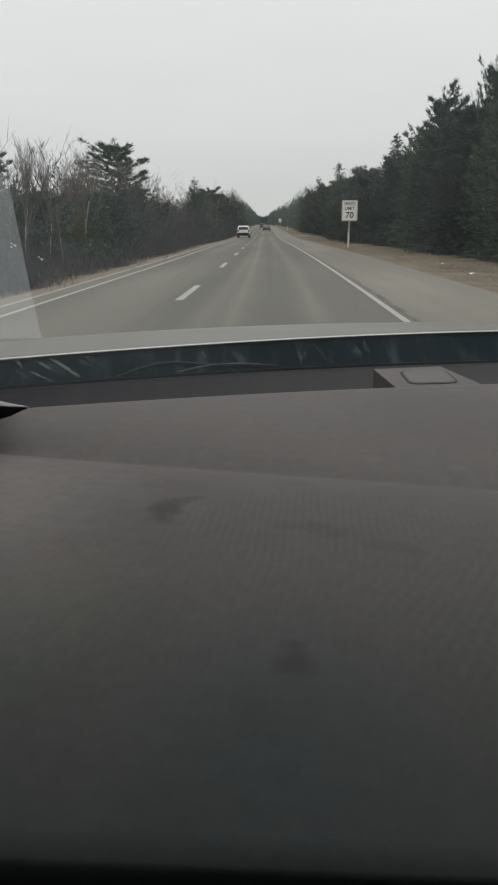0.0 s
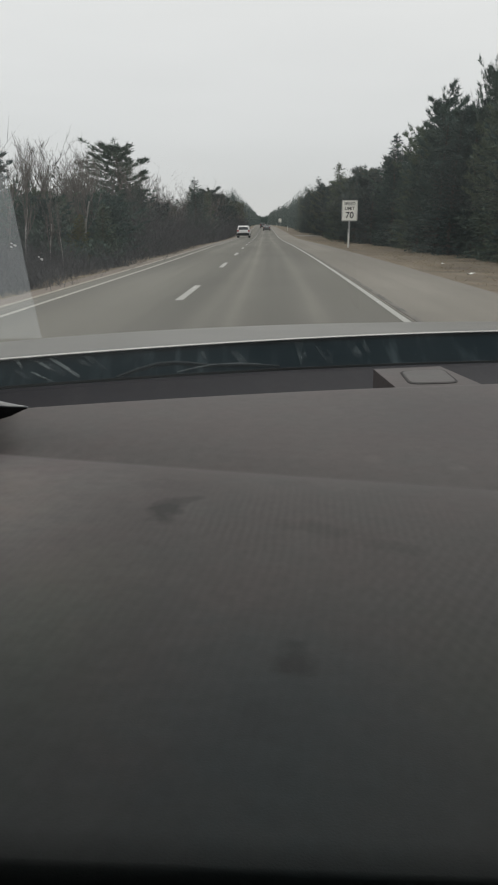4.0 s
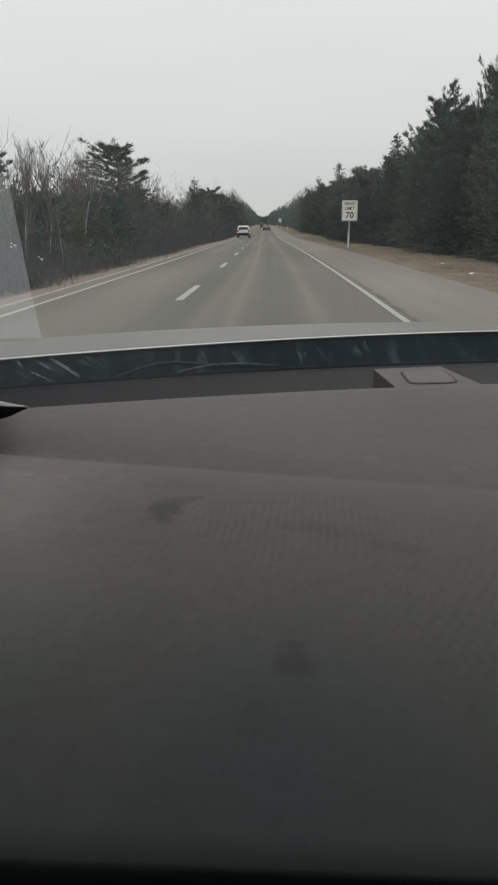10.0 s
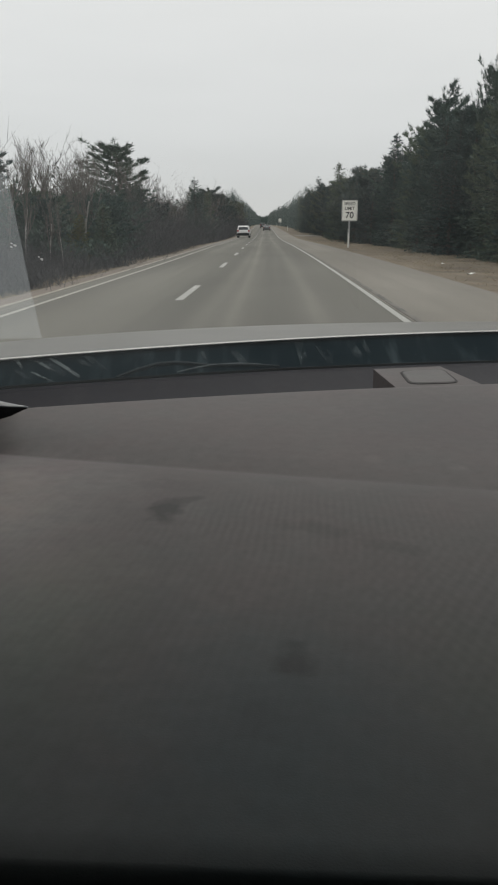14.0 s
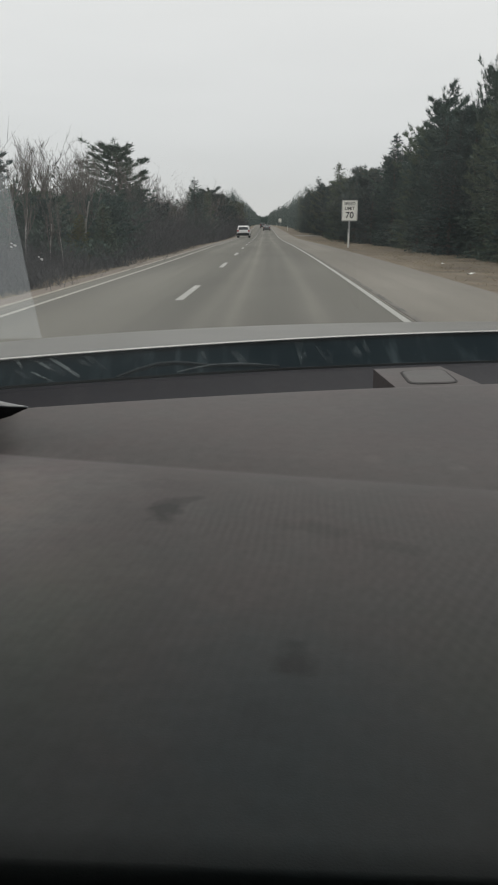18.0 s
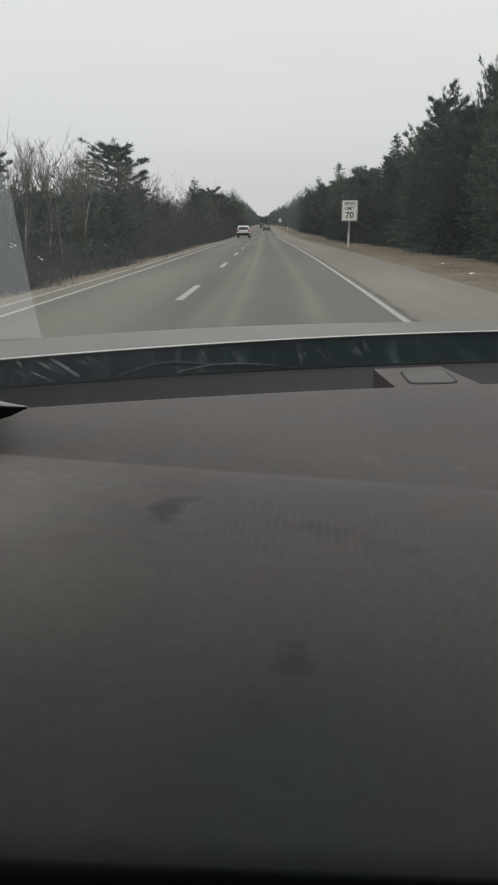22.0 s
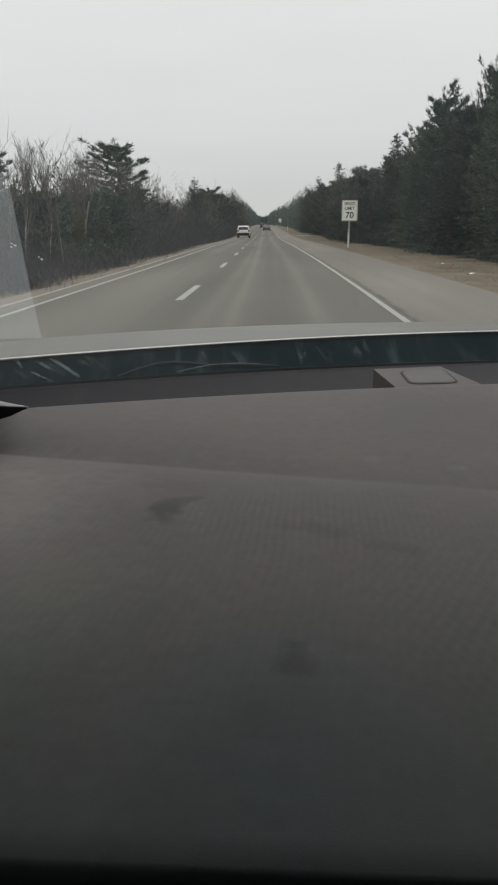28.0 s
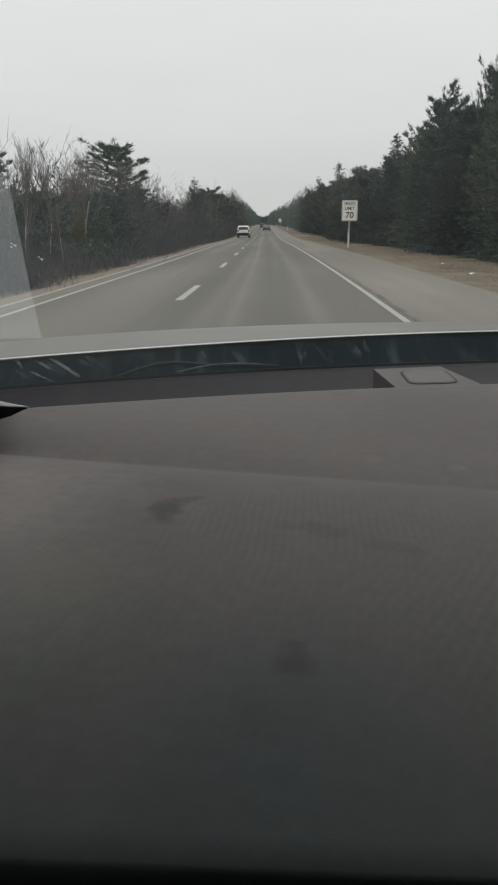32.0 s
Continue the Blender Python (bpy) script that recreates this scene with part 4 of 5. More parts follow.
def solar_trailer(u, y):
    """The solar-powered warning trailer parked in the median by the crossover."""
    ob = thing("solar_trailer", Matrix.Translation(land(u, y)), "parked warning trailer with a tilted solar panel and a red lamp", "trailer")
    panel = part("solar_panel", box(bmesh.new(), -1.1, 1.1, -0.03, 0.03, -0.42, 0.42, 0.01), CAR_GLASS, ob, "dark solar panel in a pale frame")
    panel.matrix_basis = pose(0, 0, 3.1, -28, 0, 0)
    for x in (-1.08, -0.36, 0.36, 1.08):
        part("panel_bar", box(bmesh.new(), x - 0.02, x + 0.02, -0.045, -0.031, -0.42, 0.42), METAL, panel)
    for z in (-0.41, 0.0, 0.41):
        part("panel_bar", box(bmesh.new(), -1.1, 1.1, -0.05, -0.032, z - 0.015, z + 0.015), METAL, panel)
    part("mast", box(bmesh.new(), -0.05, 0.05, 0.06, 0.16, 0.5, 3.1, 0.01), METAL, ob)
    part("lamp", box(bmesh.new(), -0.14, 0.14, -0.08, 0.05, 1.9, 2.16, 0.04), RED_LAMP, ob, "red warning lamp")
    part("bed", box(bmesh.new(), -0.9, 0.9, -0.5, 0.6, 0.45, 0.62, 0.02), CAR_GREY, ob)
    part("drawbar", box(bmesh.new(), 0.9, 2.0, -0.04, 0.06, 0.48, 0.56, 0.01), METAL, ob)
    for wy in (-0.6, 0.62):
        bm = bmesh.new()
        bmesh.ops.create_cone(bm, cap_ends=True, segments=20, radius1=0.32, radius2=0.32, depth=0.18, matrix=Matrix.Translation((-0.1, wy, 0.32)) @ Matrix.Rotation(radians(90), 4, "X"))
        part("wheel", bm, TYRE, ob)
    return ob


def cabinet_post(u, y):
    ob = thing("control_cabinet", Matrix.Translation(land(u, y)), "small pale control cabinet on a post in the median", "cabinet")
    part("box", box(bmesh.new(), -0.2, 0.2, -0.14, 0.14, 1.2, 1.75, 0.02), METAL, ob)
    part("post", box(bmesh.new(), -0.05, 0.05, -0.05, 0.05, -0.3, 1.2, 0.01), METAL, ob)
    return ob


solar_trailer(-12.5, -128.0)
cabinet_post(-17.5, -126.0)


def guide_sign(u, y):
    """A green guide sign on two posts; its writing is too small to read."""
    ob = thing("guide_sign", Matrix.Translation(land(u, y)), "large green guide sign on two steel posts", "road sign", "green guide signs")
    part("panel", rounded_plate(4.2, 3.0, 2.2, -0.03, 0.0, 0.2), SIGN_GREEN, ob)
    part("border", frame_ring(4.2, 3.0, 2.2, -0.034, 0.06, 0.08), SIGN_WHITE, ob, "white border")
    for x0, x1, z in ((-1.5, 1.5, 4.35), (-1.2, 1.3, 3.65), (-1.4, 0.9, 2.95)):
        part("writing_bar", box(bmesh.new(), x0, x1, -0.04, -0.031, z - 0.16, z + 0.16), SIGN_WHITE, ob, "white writing, too small to read")
    for x in (-1.4, 1.4):
        part("post", box(bmesh.new(), x - 0.08, x + 0.08, 0.01, 0.2, -0.4, 5.0, 0.01), METAL, ob)
    return ob


guide_sign(9.5, 800.0)


def litter(u, y, w, turn):
    """A crumpled scrap of paper."""
    v, fa = thick_sheet(lin(-w, w, 6), lin(-w * 0.7, w * 0.7, 5), lambda a, b: (a, b, 0.05 + 0.05 * noise.noise(Vector((a * 9, b * 9, y)))), 0.003)
    ob = part_mesh("litter", mesh_from("litter", v, fa, POST_WHITE))
    ob.matrix_world = Matrix.Translation(land(u, y)) @ Matrix.Rotation(turn, 4, "Z")
    return tagged(ob, "crumpled pale scrap of paper on the verge grass", "litter", "scraps of litter")


litter(6.1, 25.1, 0.12, 0.4)
litter(6.9, 33.0, 0.08, 1.4)


# ------------------------------------------------------------------ vehicles on the road
def profile_body(bm, side, half, tuck):
    """A body shell from a side outline of (y, z), narrowed towards the top."""
    zs = [p[1] for p in side]
    lo, hi = min(zs), max(zs)
    rows = []
    for sx in (-1, -0.93, 0.93, 1):
        row = []
        for y, z in side:
            k = (z - lo) / (hi - lo)
            w = half * (1 - tuck * max(0, k - 0.5) / 0.5 - 0.06 * max(0, 0.18 - k) / 0.18)
            shrink = 0.97 if abs(sx) == 1 else 1.0
            yc, zc = sum(p[0] for p in side) / len(side), sum(zs) / len(side)
            row.append(bm.verts.new((sx * w, yc + (y - yc) * shrink, zc + (z - zc) * shrink)))
        rows.append(row)
    n = len(side)
    for a, b in zip(rows, rows[1:]):
        for i in range(n):
            bm.faces.new((a[i], a[(i + 1) % n], b[(i + 1) % n], b[i]))
    bm.faces.new(rows[0])
    bm.faces.new(list(reversed(rows[-1])))
    return bm


def wheel(parent, x, y, r):
    bm = bmesh.new()
    m = Matrix.Translation((x, y, r)) @ Matrix.Rotation(radians(90), 4, "Y")
    bmesh.ops.create_cone(bm, cap_ends=True, segments=24, radius1=r, radius2=r, depth=0.23, matrix=m)
    bmesh.ops.bevel(bm, geom=[e for e in bm.edges if len(e.link_faces) == 2 and any(len(f.verts) > 6 for f in e.link_faces)], offset=0.03, segments=2, affect="EDGES")
    t = part("wheel", bm, TYRE, parent)
    bm = bmesh.new()
    s = 0.118 if x > 0 else -0.118
    bmesh.ops.create_cone(bm, cap_ends=True, segments=20, radius1=r * 0.62, radius2=r * 0.55, depth=0.02, matrix=Matrix.Translation((x + s, y, r)) @ Matrix.Rotation(radians(90), 4, "Y"))
    part("rim", bm, RIM, t)


def road_car(name, u, y, paint, label, suv=True):
    ob = thing(name, Matrix.Translation(on_road(u, y, 0.004)), label, "car", "cars ahead on the road")
    H = 1.72 if suv else 1.45
    if suv:
        side = [(-2.3, 0.42), (-2.34, 0.75), (-2.28, 1.02), (-2.05, 1.55), (-1.8, 1.68), (0.2, 1.72), (0.75, 1.62), (1.35, 1.12), (2.2, 0.98), (2.38, 0.72), (2.36, 0.4), (1.9, 0.26), (-1.9, 0.28)]
    else:
        side = [(-2.3, 0.4), (-2.36, 0.7), (-2.28, 0.98), (-1.75, 1.04), (-1.1, 1.38), (-0.3, 1.45), (0.4, 1.40), (1.2, 0.98), (2.1, 0.86), (2.36, 0.62), (2.34, 0.36), (1.9, 0.22), (-1.9, 0.24)]
    bm = profile_body(bmesh.new(), side, 0.93, 0.2)
    part("body", bm, paint, ob)
    for sx in (-1, 1):
        for wy in (-1.4, 1.42):
            wheel(ob, sx * 0.83, wy, 0.35)
        # Tail lamps wrap the rear corners
        z0 = 1.0 if suv else 0.78
        x0, x1 = sorted((sx * 0.66, sx * 0.915))
        part("tail_lamp", box(bmesh.new(), x0, x1, -2.345, -2.16, z0 - 0.14, z0 + 0.1, 0.02), RED_LAMP, ob, "red tail lamp")
        x0, x1 = sorted((sx * 0.93, sx * 1.08))
        part("mirror", box(bmesh.new(), x0, x1, 0.62, 0.78, 1.0, 1.16, 0.03), paint, ob)
    # Rear glass, bumper and plate
    if suv:
        a, b = Vector((0, -2.255, 1.12)), Vector((0, -2.075, 1.54))
    else:
        a, b = Vector((0, -1.70, 1.09)), Vector((0, -1.14, 1.38))
    bm = bmesh.new()
    off = Vector((0, -0.018, 0.012))
    vs = [bm.verts.new(p) for p in (a + off + Vector((-0.72, 0, 0)), a + off + Vector((0.72, 0, 0)), b + off + Vector((0.6, 0, 0)), b + off + Vector((-0.6, 0, 0)))]
    f = bm.faces.new(vs)
    g = bmesh.ops.extrude_face_region(bm, geom=[f])
    for e in g["geom"]:
        if isinstance(e, bmesh.types.BMVert):
            e.co += Vector((0, 0.012, -0.006))
    part("rear_window", bm, CAR_GLASS, ob, "dark rear window")
    part("bumper", box(bmesh.new(), -0.88, 0.88, -2.42, -2.2, 0.38, 0.66, 0.04), BLACK if suv else paint, ob, "dark lower bumper")
    part("number_plate", box(bmesh.new(), -0.16, 0.16, -2.362, -2.34, 0.78, 0.94, 0.004), PLATE, ob)
    if suv:
        for sx in (-1, 1):
            part("roof_rail", box(bmesh.new(), sx * 0.66 - 0.02, sx * 0.66 + 0.02, -1.6, 0.1, 1.71, 1.76, 0.01), BLACK, ob)
    return ob


road_car("white_suv", -3.35, 121.0, CAR_WHITE, "white suv with a dark rear window in the passing lane")
road_car("dark_suv", -0.9, 292.0, CAR_DARK, "distant dark suv ahead on the road")
road_car("grey_sedan", 0.1, 215.0, CAR_GREY, "dark grey sedan in the travel lane", suv=False)


# ------------------------------------------------------------------ the car around the camera
def glass_base(x):
    return 1.343 + 0.339 * x - 0.214 * x * x


def dash_edge(x):
    return 1.0942 + 0.3072 * x - 0.165 * x * x


def ridge(x):
    return 0.749 - 0.2152 * x + 0.0206 * x * x


def hood_edge(x):
    return 1.4522 + 0.431 * x - 0.266 * x * x


CAR = thing("car", Matrix.Translation((0, 0, 0)), "silver car with a dusty dark grey dashboard", "car")
XS = lin(-0.75, 1.05, 37)


def lap_edge(x):
    return 0.2240 - 0.02 * x


def dash_height(x, k):
    """Height of the dash top; k runs 0 at the near lip, 1 at the ridge, 2 at the far edge."""
    if k <= 1:
        lip = 0.02 * max(0, 1 - k / 0.02) ** 2
        return 1.040 - lip - 0.012 * k ** 8
    s = k - 1
    return 1.028 + 0.015 * (1 - (1 - s) ** 3.5)


def build_dash():
    ks = lin(0, 0.02, 5) + lin(0.05, 0.92, 24) + [0.95, 0.97, 0.985, 1.0, 1.01, 1.02, 1.04] + lin(1.08, 1.94, 12) + [1.97, 1.99, 2.0]

    def f(x, k):
        y = lap_edge(x) + (ridge(x) - lap_edge(x)) * k if k <= 1 else ridge(x) + (dash_edge(x) - ridge(x)) * (k - 1)
        z = dash_height(x, k)
        if k > 1.96:
            z -= 0.004 * ((k - 1.96) / 0.04) ** 2
        return (x, y, z)

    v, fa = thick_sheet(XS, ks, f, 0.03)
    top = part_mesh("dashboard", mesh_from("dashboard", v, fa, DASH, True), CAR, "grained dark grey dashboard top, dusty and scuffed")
    # Face below the near lip
    v, fa = thick_sheet(XS, lin(0, 1, 8), lambda x, k: (x, lap_edge(x) + 0.02 * math.sin(k * 2.5) + 0.06 * k, 0.968 - 0.40 * k), 0.03)
    part_mesh("fascia", mesh_from("fascia", v, fa, BLACK, True), CAR, "black dashboard face in shadow")
    # Trough with the demister slot between the dash and the glass
    def g(x, k):
        a, b = dash_edge(x), glass_base(x) + 0.02
        return (x, a + 0.004 + (b - a) * k, 1.004 + 0.026 * k * k - 0.012 * math.sin(k * math.pi))
    v, fa = thick_sheet(XS, lin(0, 1, 12), g, 0.012)
    part_mesh("trough", mesh_from("trough", v, fa, DASH_DARK, True), CAR, "dark recessed channel along the windscreen")
    v, fa = thick_sheet(XS, lin(0, 1, 4), lambda x, k: (x, dash_edge(x) - 0.010 + 0.010 * k, 1.036 - 0.036 * k), 0.006)
    part_mesh("trough_lip", mesh_from("trough_lip", v, fa, DASH_DARK, True), CAR)
    return top


DASHBOARD = build_dash()


def prism(quad, z0, z1, inset=0.0, cham=0.004):
    """A low block over four plan corners, with a chamfered top."""
    bm = bmesh.new()
    c = sum((Vector((x, y, 0)) for x, y in quad), Vector()) / 4
    if inset:
        # Round the corners by the inset
        pts = []
        for i, q in enumerate(quad):
            q = Vector((*q, 0))
            a, b = Vector((*quad[i - 1], 0)), Vector((*quad[(i + 1) % 4], 0))
            p0, p1 = q + (a - q).normalized() * inset, q + (b - q).normalized() * inset
            for t in (0, 0.25, 0.5, 0.75, 1):
                p = p0 * (1 - t) ** 2 + q * 2 * t * (1 - t) + p1 * t * t
                pts.append((p.x, p.y))
        quad = pts
    lo = [bm.verts.new((x, y, z0)) for x, y in quad]
    mid = [bm.verts.new((x, y, z1 - cham)) for x, y in quad]
    hi = []
    for x, y in quad:
        d = (c - Vector((x, y, 0))).normalized() * cham * 1.5
        hi.append(bm.verts.new((x + d.x, y + d.y, z1)))
    for a, b in ((lo, mid), (mid, hi)):
        for i in range(len(quad)):
            bm.faces.new((a[i], a[(i + 1) % len(quad)], b[(i + 1) % len(quad)], b[i]))
    bm.faces.new(hi)
    bm.faces.new(list(reversed(lo)))
    return bm


# The raised block with a square lid that bridges the trough
part("speaker_block", prism([(0.178, 1.128), (0.309, 1.158), (0.280, 1.322), (0.165, 1.289)], 0.99, 1.0427, cham=0.0006), DASH, DASHBOARD)
part("lid_gap", prism([(0.2005, 1.152), (0.2790, 1.166), (0.2790, 1.288), (0.2030, 1.268)], 1.035, 1.0436, 0.022, cham=0.0003), LID_JOINT, DASHBOARD)
part("speaker_lid", prism([(0.2035, 1.157), (0.2760, 1.170), (0.2765, 1.283), (0.2055, 1.264)], 1.036, 1.0446, 0.02, cham=0.0015), LID, DASHBOARD, "paler square speaker lid")


def glass_point(x, k, off=0.0):
    return (x, glass_base(x) + 0.012 - 0.74 * k - 0.03 * math.sin(k * math.pi) - off, 1.024 + 0.50 * k + 0.05 * math.sin(k * math.pi))


def build_glass():
    def f(x, k):
        return glass_point(x, k)
    v, fa = sheet(XS, lin(0, 1, 14), f)
    g = part_mesh("windscreen", mesh_from("windscreen", v, fa, GLASS, True), CAR, "clear raked windscreen, slightly dusty")
    g.visible_shadow = False
    # Seal along the foot of the glass
    vv, ff = tube([(x, glass_base(x) + 0.018, 1.027) for x in XS], [0.004] * len(XS), 6)
    part_mesh("glass_seal", mesh_from("glass_seal", vv, ff, MATT_BLACK, True), CAR)


build_glass()


VEIL_EDGE = [(-0.275, 0.489), (-0.2890, 0.391), (-0.308, 0.263), (-0.324, 0.142), (-0.42, 0.147), (-0.42, 0.489)]
CHIPS = ((-0.2795, 0.323, 0.0016), (-0.3005, 0.352, 0.0015), (-0.305, 0.349, 0.0011), (-0.303, 0.356, 0.0009), (-0.2815, 0.328, 0.0008))


def on_glass(name, outline, mat, label, off):
    """A flat piece stuck on the inside of the glass, from an outline of (sideways, up the glass)."""
    v = [glass_point(x, k, off) for x, k in outline] + [glass_point(x, k, off - 0.0008) for x, k in outline]
    n = len(outline)
    fa = [tuple(range(n)), tuple(reversed(range(n, 2 * n)))] + [(i, (i + 1) % n, (i + 1) % n + n, i + n) for i in range(n)]
    ob = part_mesh(name, mesh_from(name, v, fa, mat), CAR, label)
    ob.visible_shadow = False
    return ob


# The reflection at the left, made as a translucent sheet
on_glass("film", VEIL_EDGE, VEIL, "pale veil added as a reflection at the edge of the windscreen", 0.006)
for x, k, r in CHIPS:
    on_glass("chip", [(x + r * (1 + 0.3 * math.sin(3 * a)) * math.cos(a), k + 1.6 * r * math.sin(a)) for a in lin(0, 5.6, 9)], CHIP, "small white chip in the glass", 0.009)


def hood_rise(x):
    return 1.0692 + 0.0012 * math.sin(x * 3) - 0.012 * max(0, abs(x - 0.25) - 0.6) ** 1.5


def cowl_point(x, k, dz=0.0):
    """A point of the cowl; k runs from the glass to the hood's edge."""
    a, b = glass_base(x) + 0.022, hood_edge(x) + 0.006
    return (x, a + (b - a) * k, 1.026 + (hood_rise(x) - 1.0325) * min(k, 1.0) + dz)


def wipe_mark(ends, wide, mat, label):
    """A reflection painted across the cowl, of a few thin uneven strands, between two points (sideways, along)."""
    (x0, k0), (x1, k1) = ends
    rng = random.Random(int(abs(x0) * 1e5))
    v, fa, n = [], [], 10
    count = 3 if wide < 0.004 else 6
    for s in range(count):
        off = wide * (2 * (s + 0.5) / count - 1)
        t0, t1 = rng.uniform(0, 0.12), rng.uniform(0.85, 1.0)
        half = wide / count * rng.uniform(0.9, 1.5)
        base = len(v)
        for j in range(n + 1):
            t = t0 + (t1 - t0) * j / n
            w = half * (0.35 + 0.65 * math.sin(math.pi * j / n)) * (1 + 0.4 * noise.noise(Vector((x0 * 40, t * 6, s))))
            x, k = x0 + (x1 - x0) * t + off, k0 + (k1 - k0) * t
            v += [cowl_point(x - w, k, 0.0012), cowl_point(x + w, k, 0.0012)]
        fa += [(base + 2 * j, base + 2 * j + 1, base + 2 * j + 3, base + 2 * j + 2) for j in range(n)]
    part_mesh("wipe_mark", mesh_from("wipe_mark", v, fa, mat), CAR, label)


def build_cowl_and_hood():
    v, fa = thick_sheet(lin(-0.75, 1.05, 61), lin(0, 1, 14) + [1.12, 1.25], cowl_point, 0.01)
    part_mesh("cowl", mesh_from("cowl", v, fa, COWL, True), CAR, "black plastic cowl, streaked and wet-looking")
    for ends, wide in ((((-0.376, 1.2), (-0.3025, 0.06)), 0.0034), (((-0.399, 1.18), (-0.345, 0.38)), 0.0028), (((-0.4154, 1.2), (-0.3945, 0.62)), 0.0022), (((-0.3834, 0.52), (-0.346, 0.05)), 0.0022)):
        wipe_mark(ends, wide, REFLEX, "pale painted reflection streak")
    for ends, wide in ((((-0.412, 0.75), (-0.380, 0.19)), 0.005), (((-0.355, 1.2), (-0.295, 0.50)), 0.007), (((-0.324, 1.2), (-0.272, 0.30)), 0.006), (((-0.372, 0.9), (-0.33, 0.2)), 0.008), (((0.0445, 1.2), (0.058, 0.06)), 0.008),
                       (((-0.074, 0.80), (-0.042, 0.15)), 0.008), (((0.086, 0.80), (0.108, 0.08)), 0.009), (((0.142, 0.98), (0.161, 0.20)), 0.009), (((0.169, 0.96), (0.179, 0.36)), 0.005), (((-0.128, 0.96), (-0.116, 0.46)), 0.004)):
        wipe_mark(ends, wide, REFLEX_FAINT, "faint painted reflection streak")
    xs = lin(-0.84, 1.14, 120)

    def h(x, k):
        y0 = hood_edge(max(-0.75, min(0.75, x)))
        y = y0 + k * (3.05 - y0)
        crown = hood_rise(x)
        z = crown - 0.084 * k - 0.083 * k ** 2 - 0.034 * k * max(0.0, 0.35 - x) ** 2 - 0.9 * max(0.0, -0.66 - x) ** 2 - 0.9 * max(0.0, x - 0.96) ** 2
        return (x, y, z)
    v, fa = thick_sheet(xs, [0, 0.004, 0.01, 0.02] + lin(0.05, 1, 26), h, 0.003)
    hood = part_mesh("hood", mesh_from("hood", v, fa, CAR_SILVER, True), CAR, "dusty silver hood")
    # Paler strip along the hood's near edge
    vv, ff = thick_sheet(lin(-0.74, 0.74, 160), [-0.0035, -0.002, 0.0005], lambda x, d: (x, hood_edge(x) + d, hood_rise(x) + 0.0004 - (0.0006 if d < -0.003 else 0)), 0.0016)
    v2, f2 = thick_sheet(lin(-0.76, 0.80, 60), lin(0, 1, 4), lambda x, k: (x, hood_edge(x) + 0.024 + 0.004 * k, hood_rise(x) - 0.007 - 0.05 * k), 0.004)
    part_mesh("hood_seal", mesh_from("hood_seal", v2, f2, MATT_BLACK, True), CAR, "black rubber seal under the hood's edge")
    part_mesh("hood_rim", mesh_from("hood_rim", vv, ff, PALE_RIM, True), CAR, "bright pale rim of the hood")


build_cowl_and_hood()


# Wiper arm and blade lying in the cowl, seen edge on through the foot of the glass
def build_wipers():
    arm = [cowl_point(x, k, 0.004) for x, k in ((-0.255, 0.03), (-0.224, 0.25), (-0.195, 0.40), (-0.167, 0.41), (-0.139, 0.34), (-0.110, 0.24), (-0.041, 0.17), (0.012, 0.07))]
    wiper = part_mesh("wiper_arm", mesh_from("wiper_arm", *tube(arm, [0.0018, 0.0025, 0.0028, 0.0028, 0.0026, 0.0024, 0.0022, 0.0018], 8), WIPER, True), CAR, "thin black wiper arm")
    blade = [cowl_point(x, k, 0.005) for x, k in ((-0.160, 0.05), (-0.133, 0.15), (-0.108, 0.22), (-0.06, 0.22), (-0.02, 0.15))]
    part_mesh("blade", mesh_from("blade", *tube(blade, [0.0010, 0.0014, 0.0017, 0.0015, 0.0010], 6), BLADE, True), wiper, "worn grey blade edge")


build_wipers()


def side_outline(side):
    """Side of the body below the windows as (along, up), with the two wheel arches cut out."""
    wing = [(1.5, 0.995), (2.1, 0.940), (2.6, 0.882), (3.0, 0.825)] if side < 0 else [(1.6, 1.030), (2.1, 0.999), (2.6, 0.940), (3.0, 0.878)]
    pts = [(-1.66, 0.50), (-1.70, 0.80), (-1.64, 1.03), (0.95, 1.03)] + wing + [(3.04, 0.80), (3.10, 0.62), (3.06, 0.36)]
    for axle in (2.12, -0.72):
        pts += [(axle + 0.41 * math.cos(a), 0.34 + 0.41 * math.sin(a)) for a in lin(0.05, math.pi - 0.05, 14)]
        pts += [(axle - 0.41, 0.27)] if axle > 0 else []
    return pts + [(-1.5, 0.36)]


def roof_height(x, y):
    return 1.56 + 0.03 * math.cos((x - 0.15) * 1.6) - 0.04 * max(0.0, -y - 0.6) ** 2 - 0.05 * max(0.0, y) ** 2


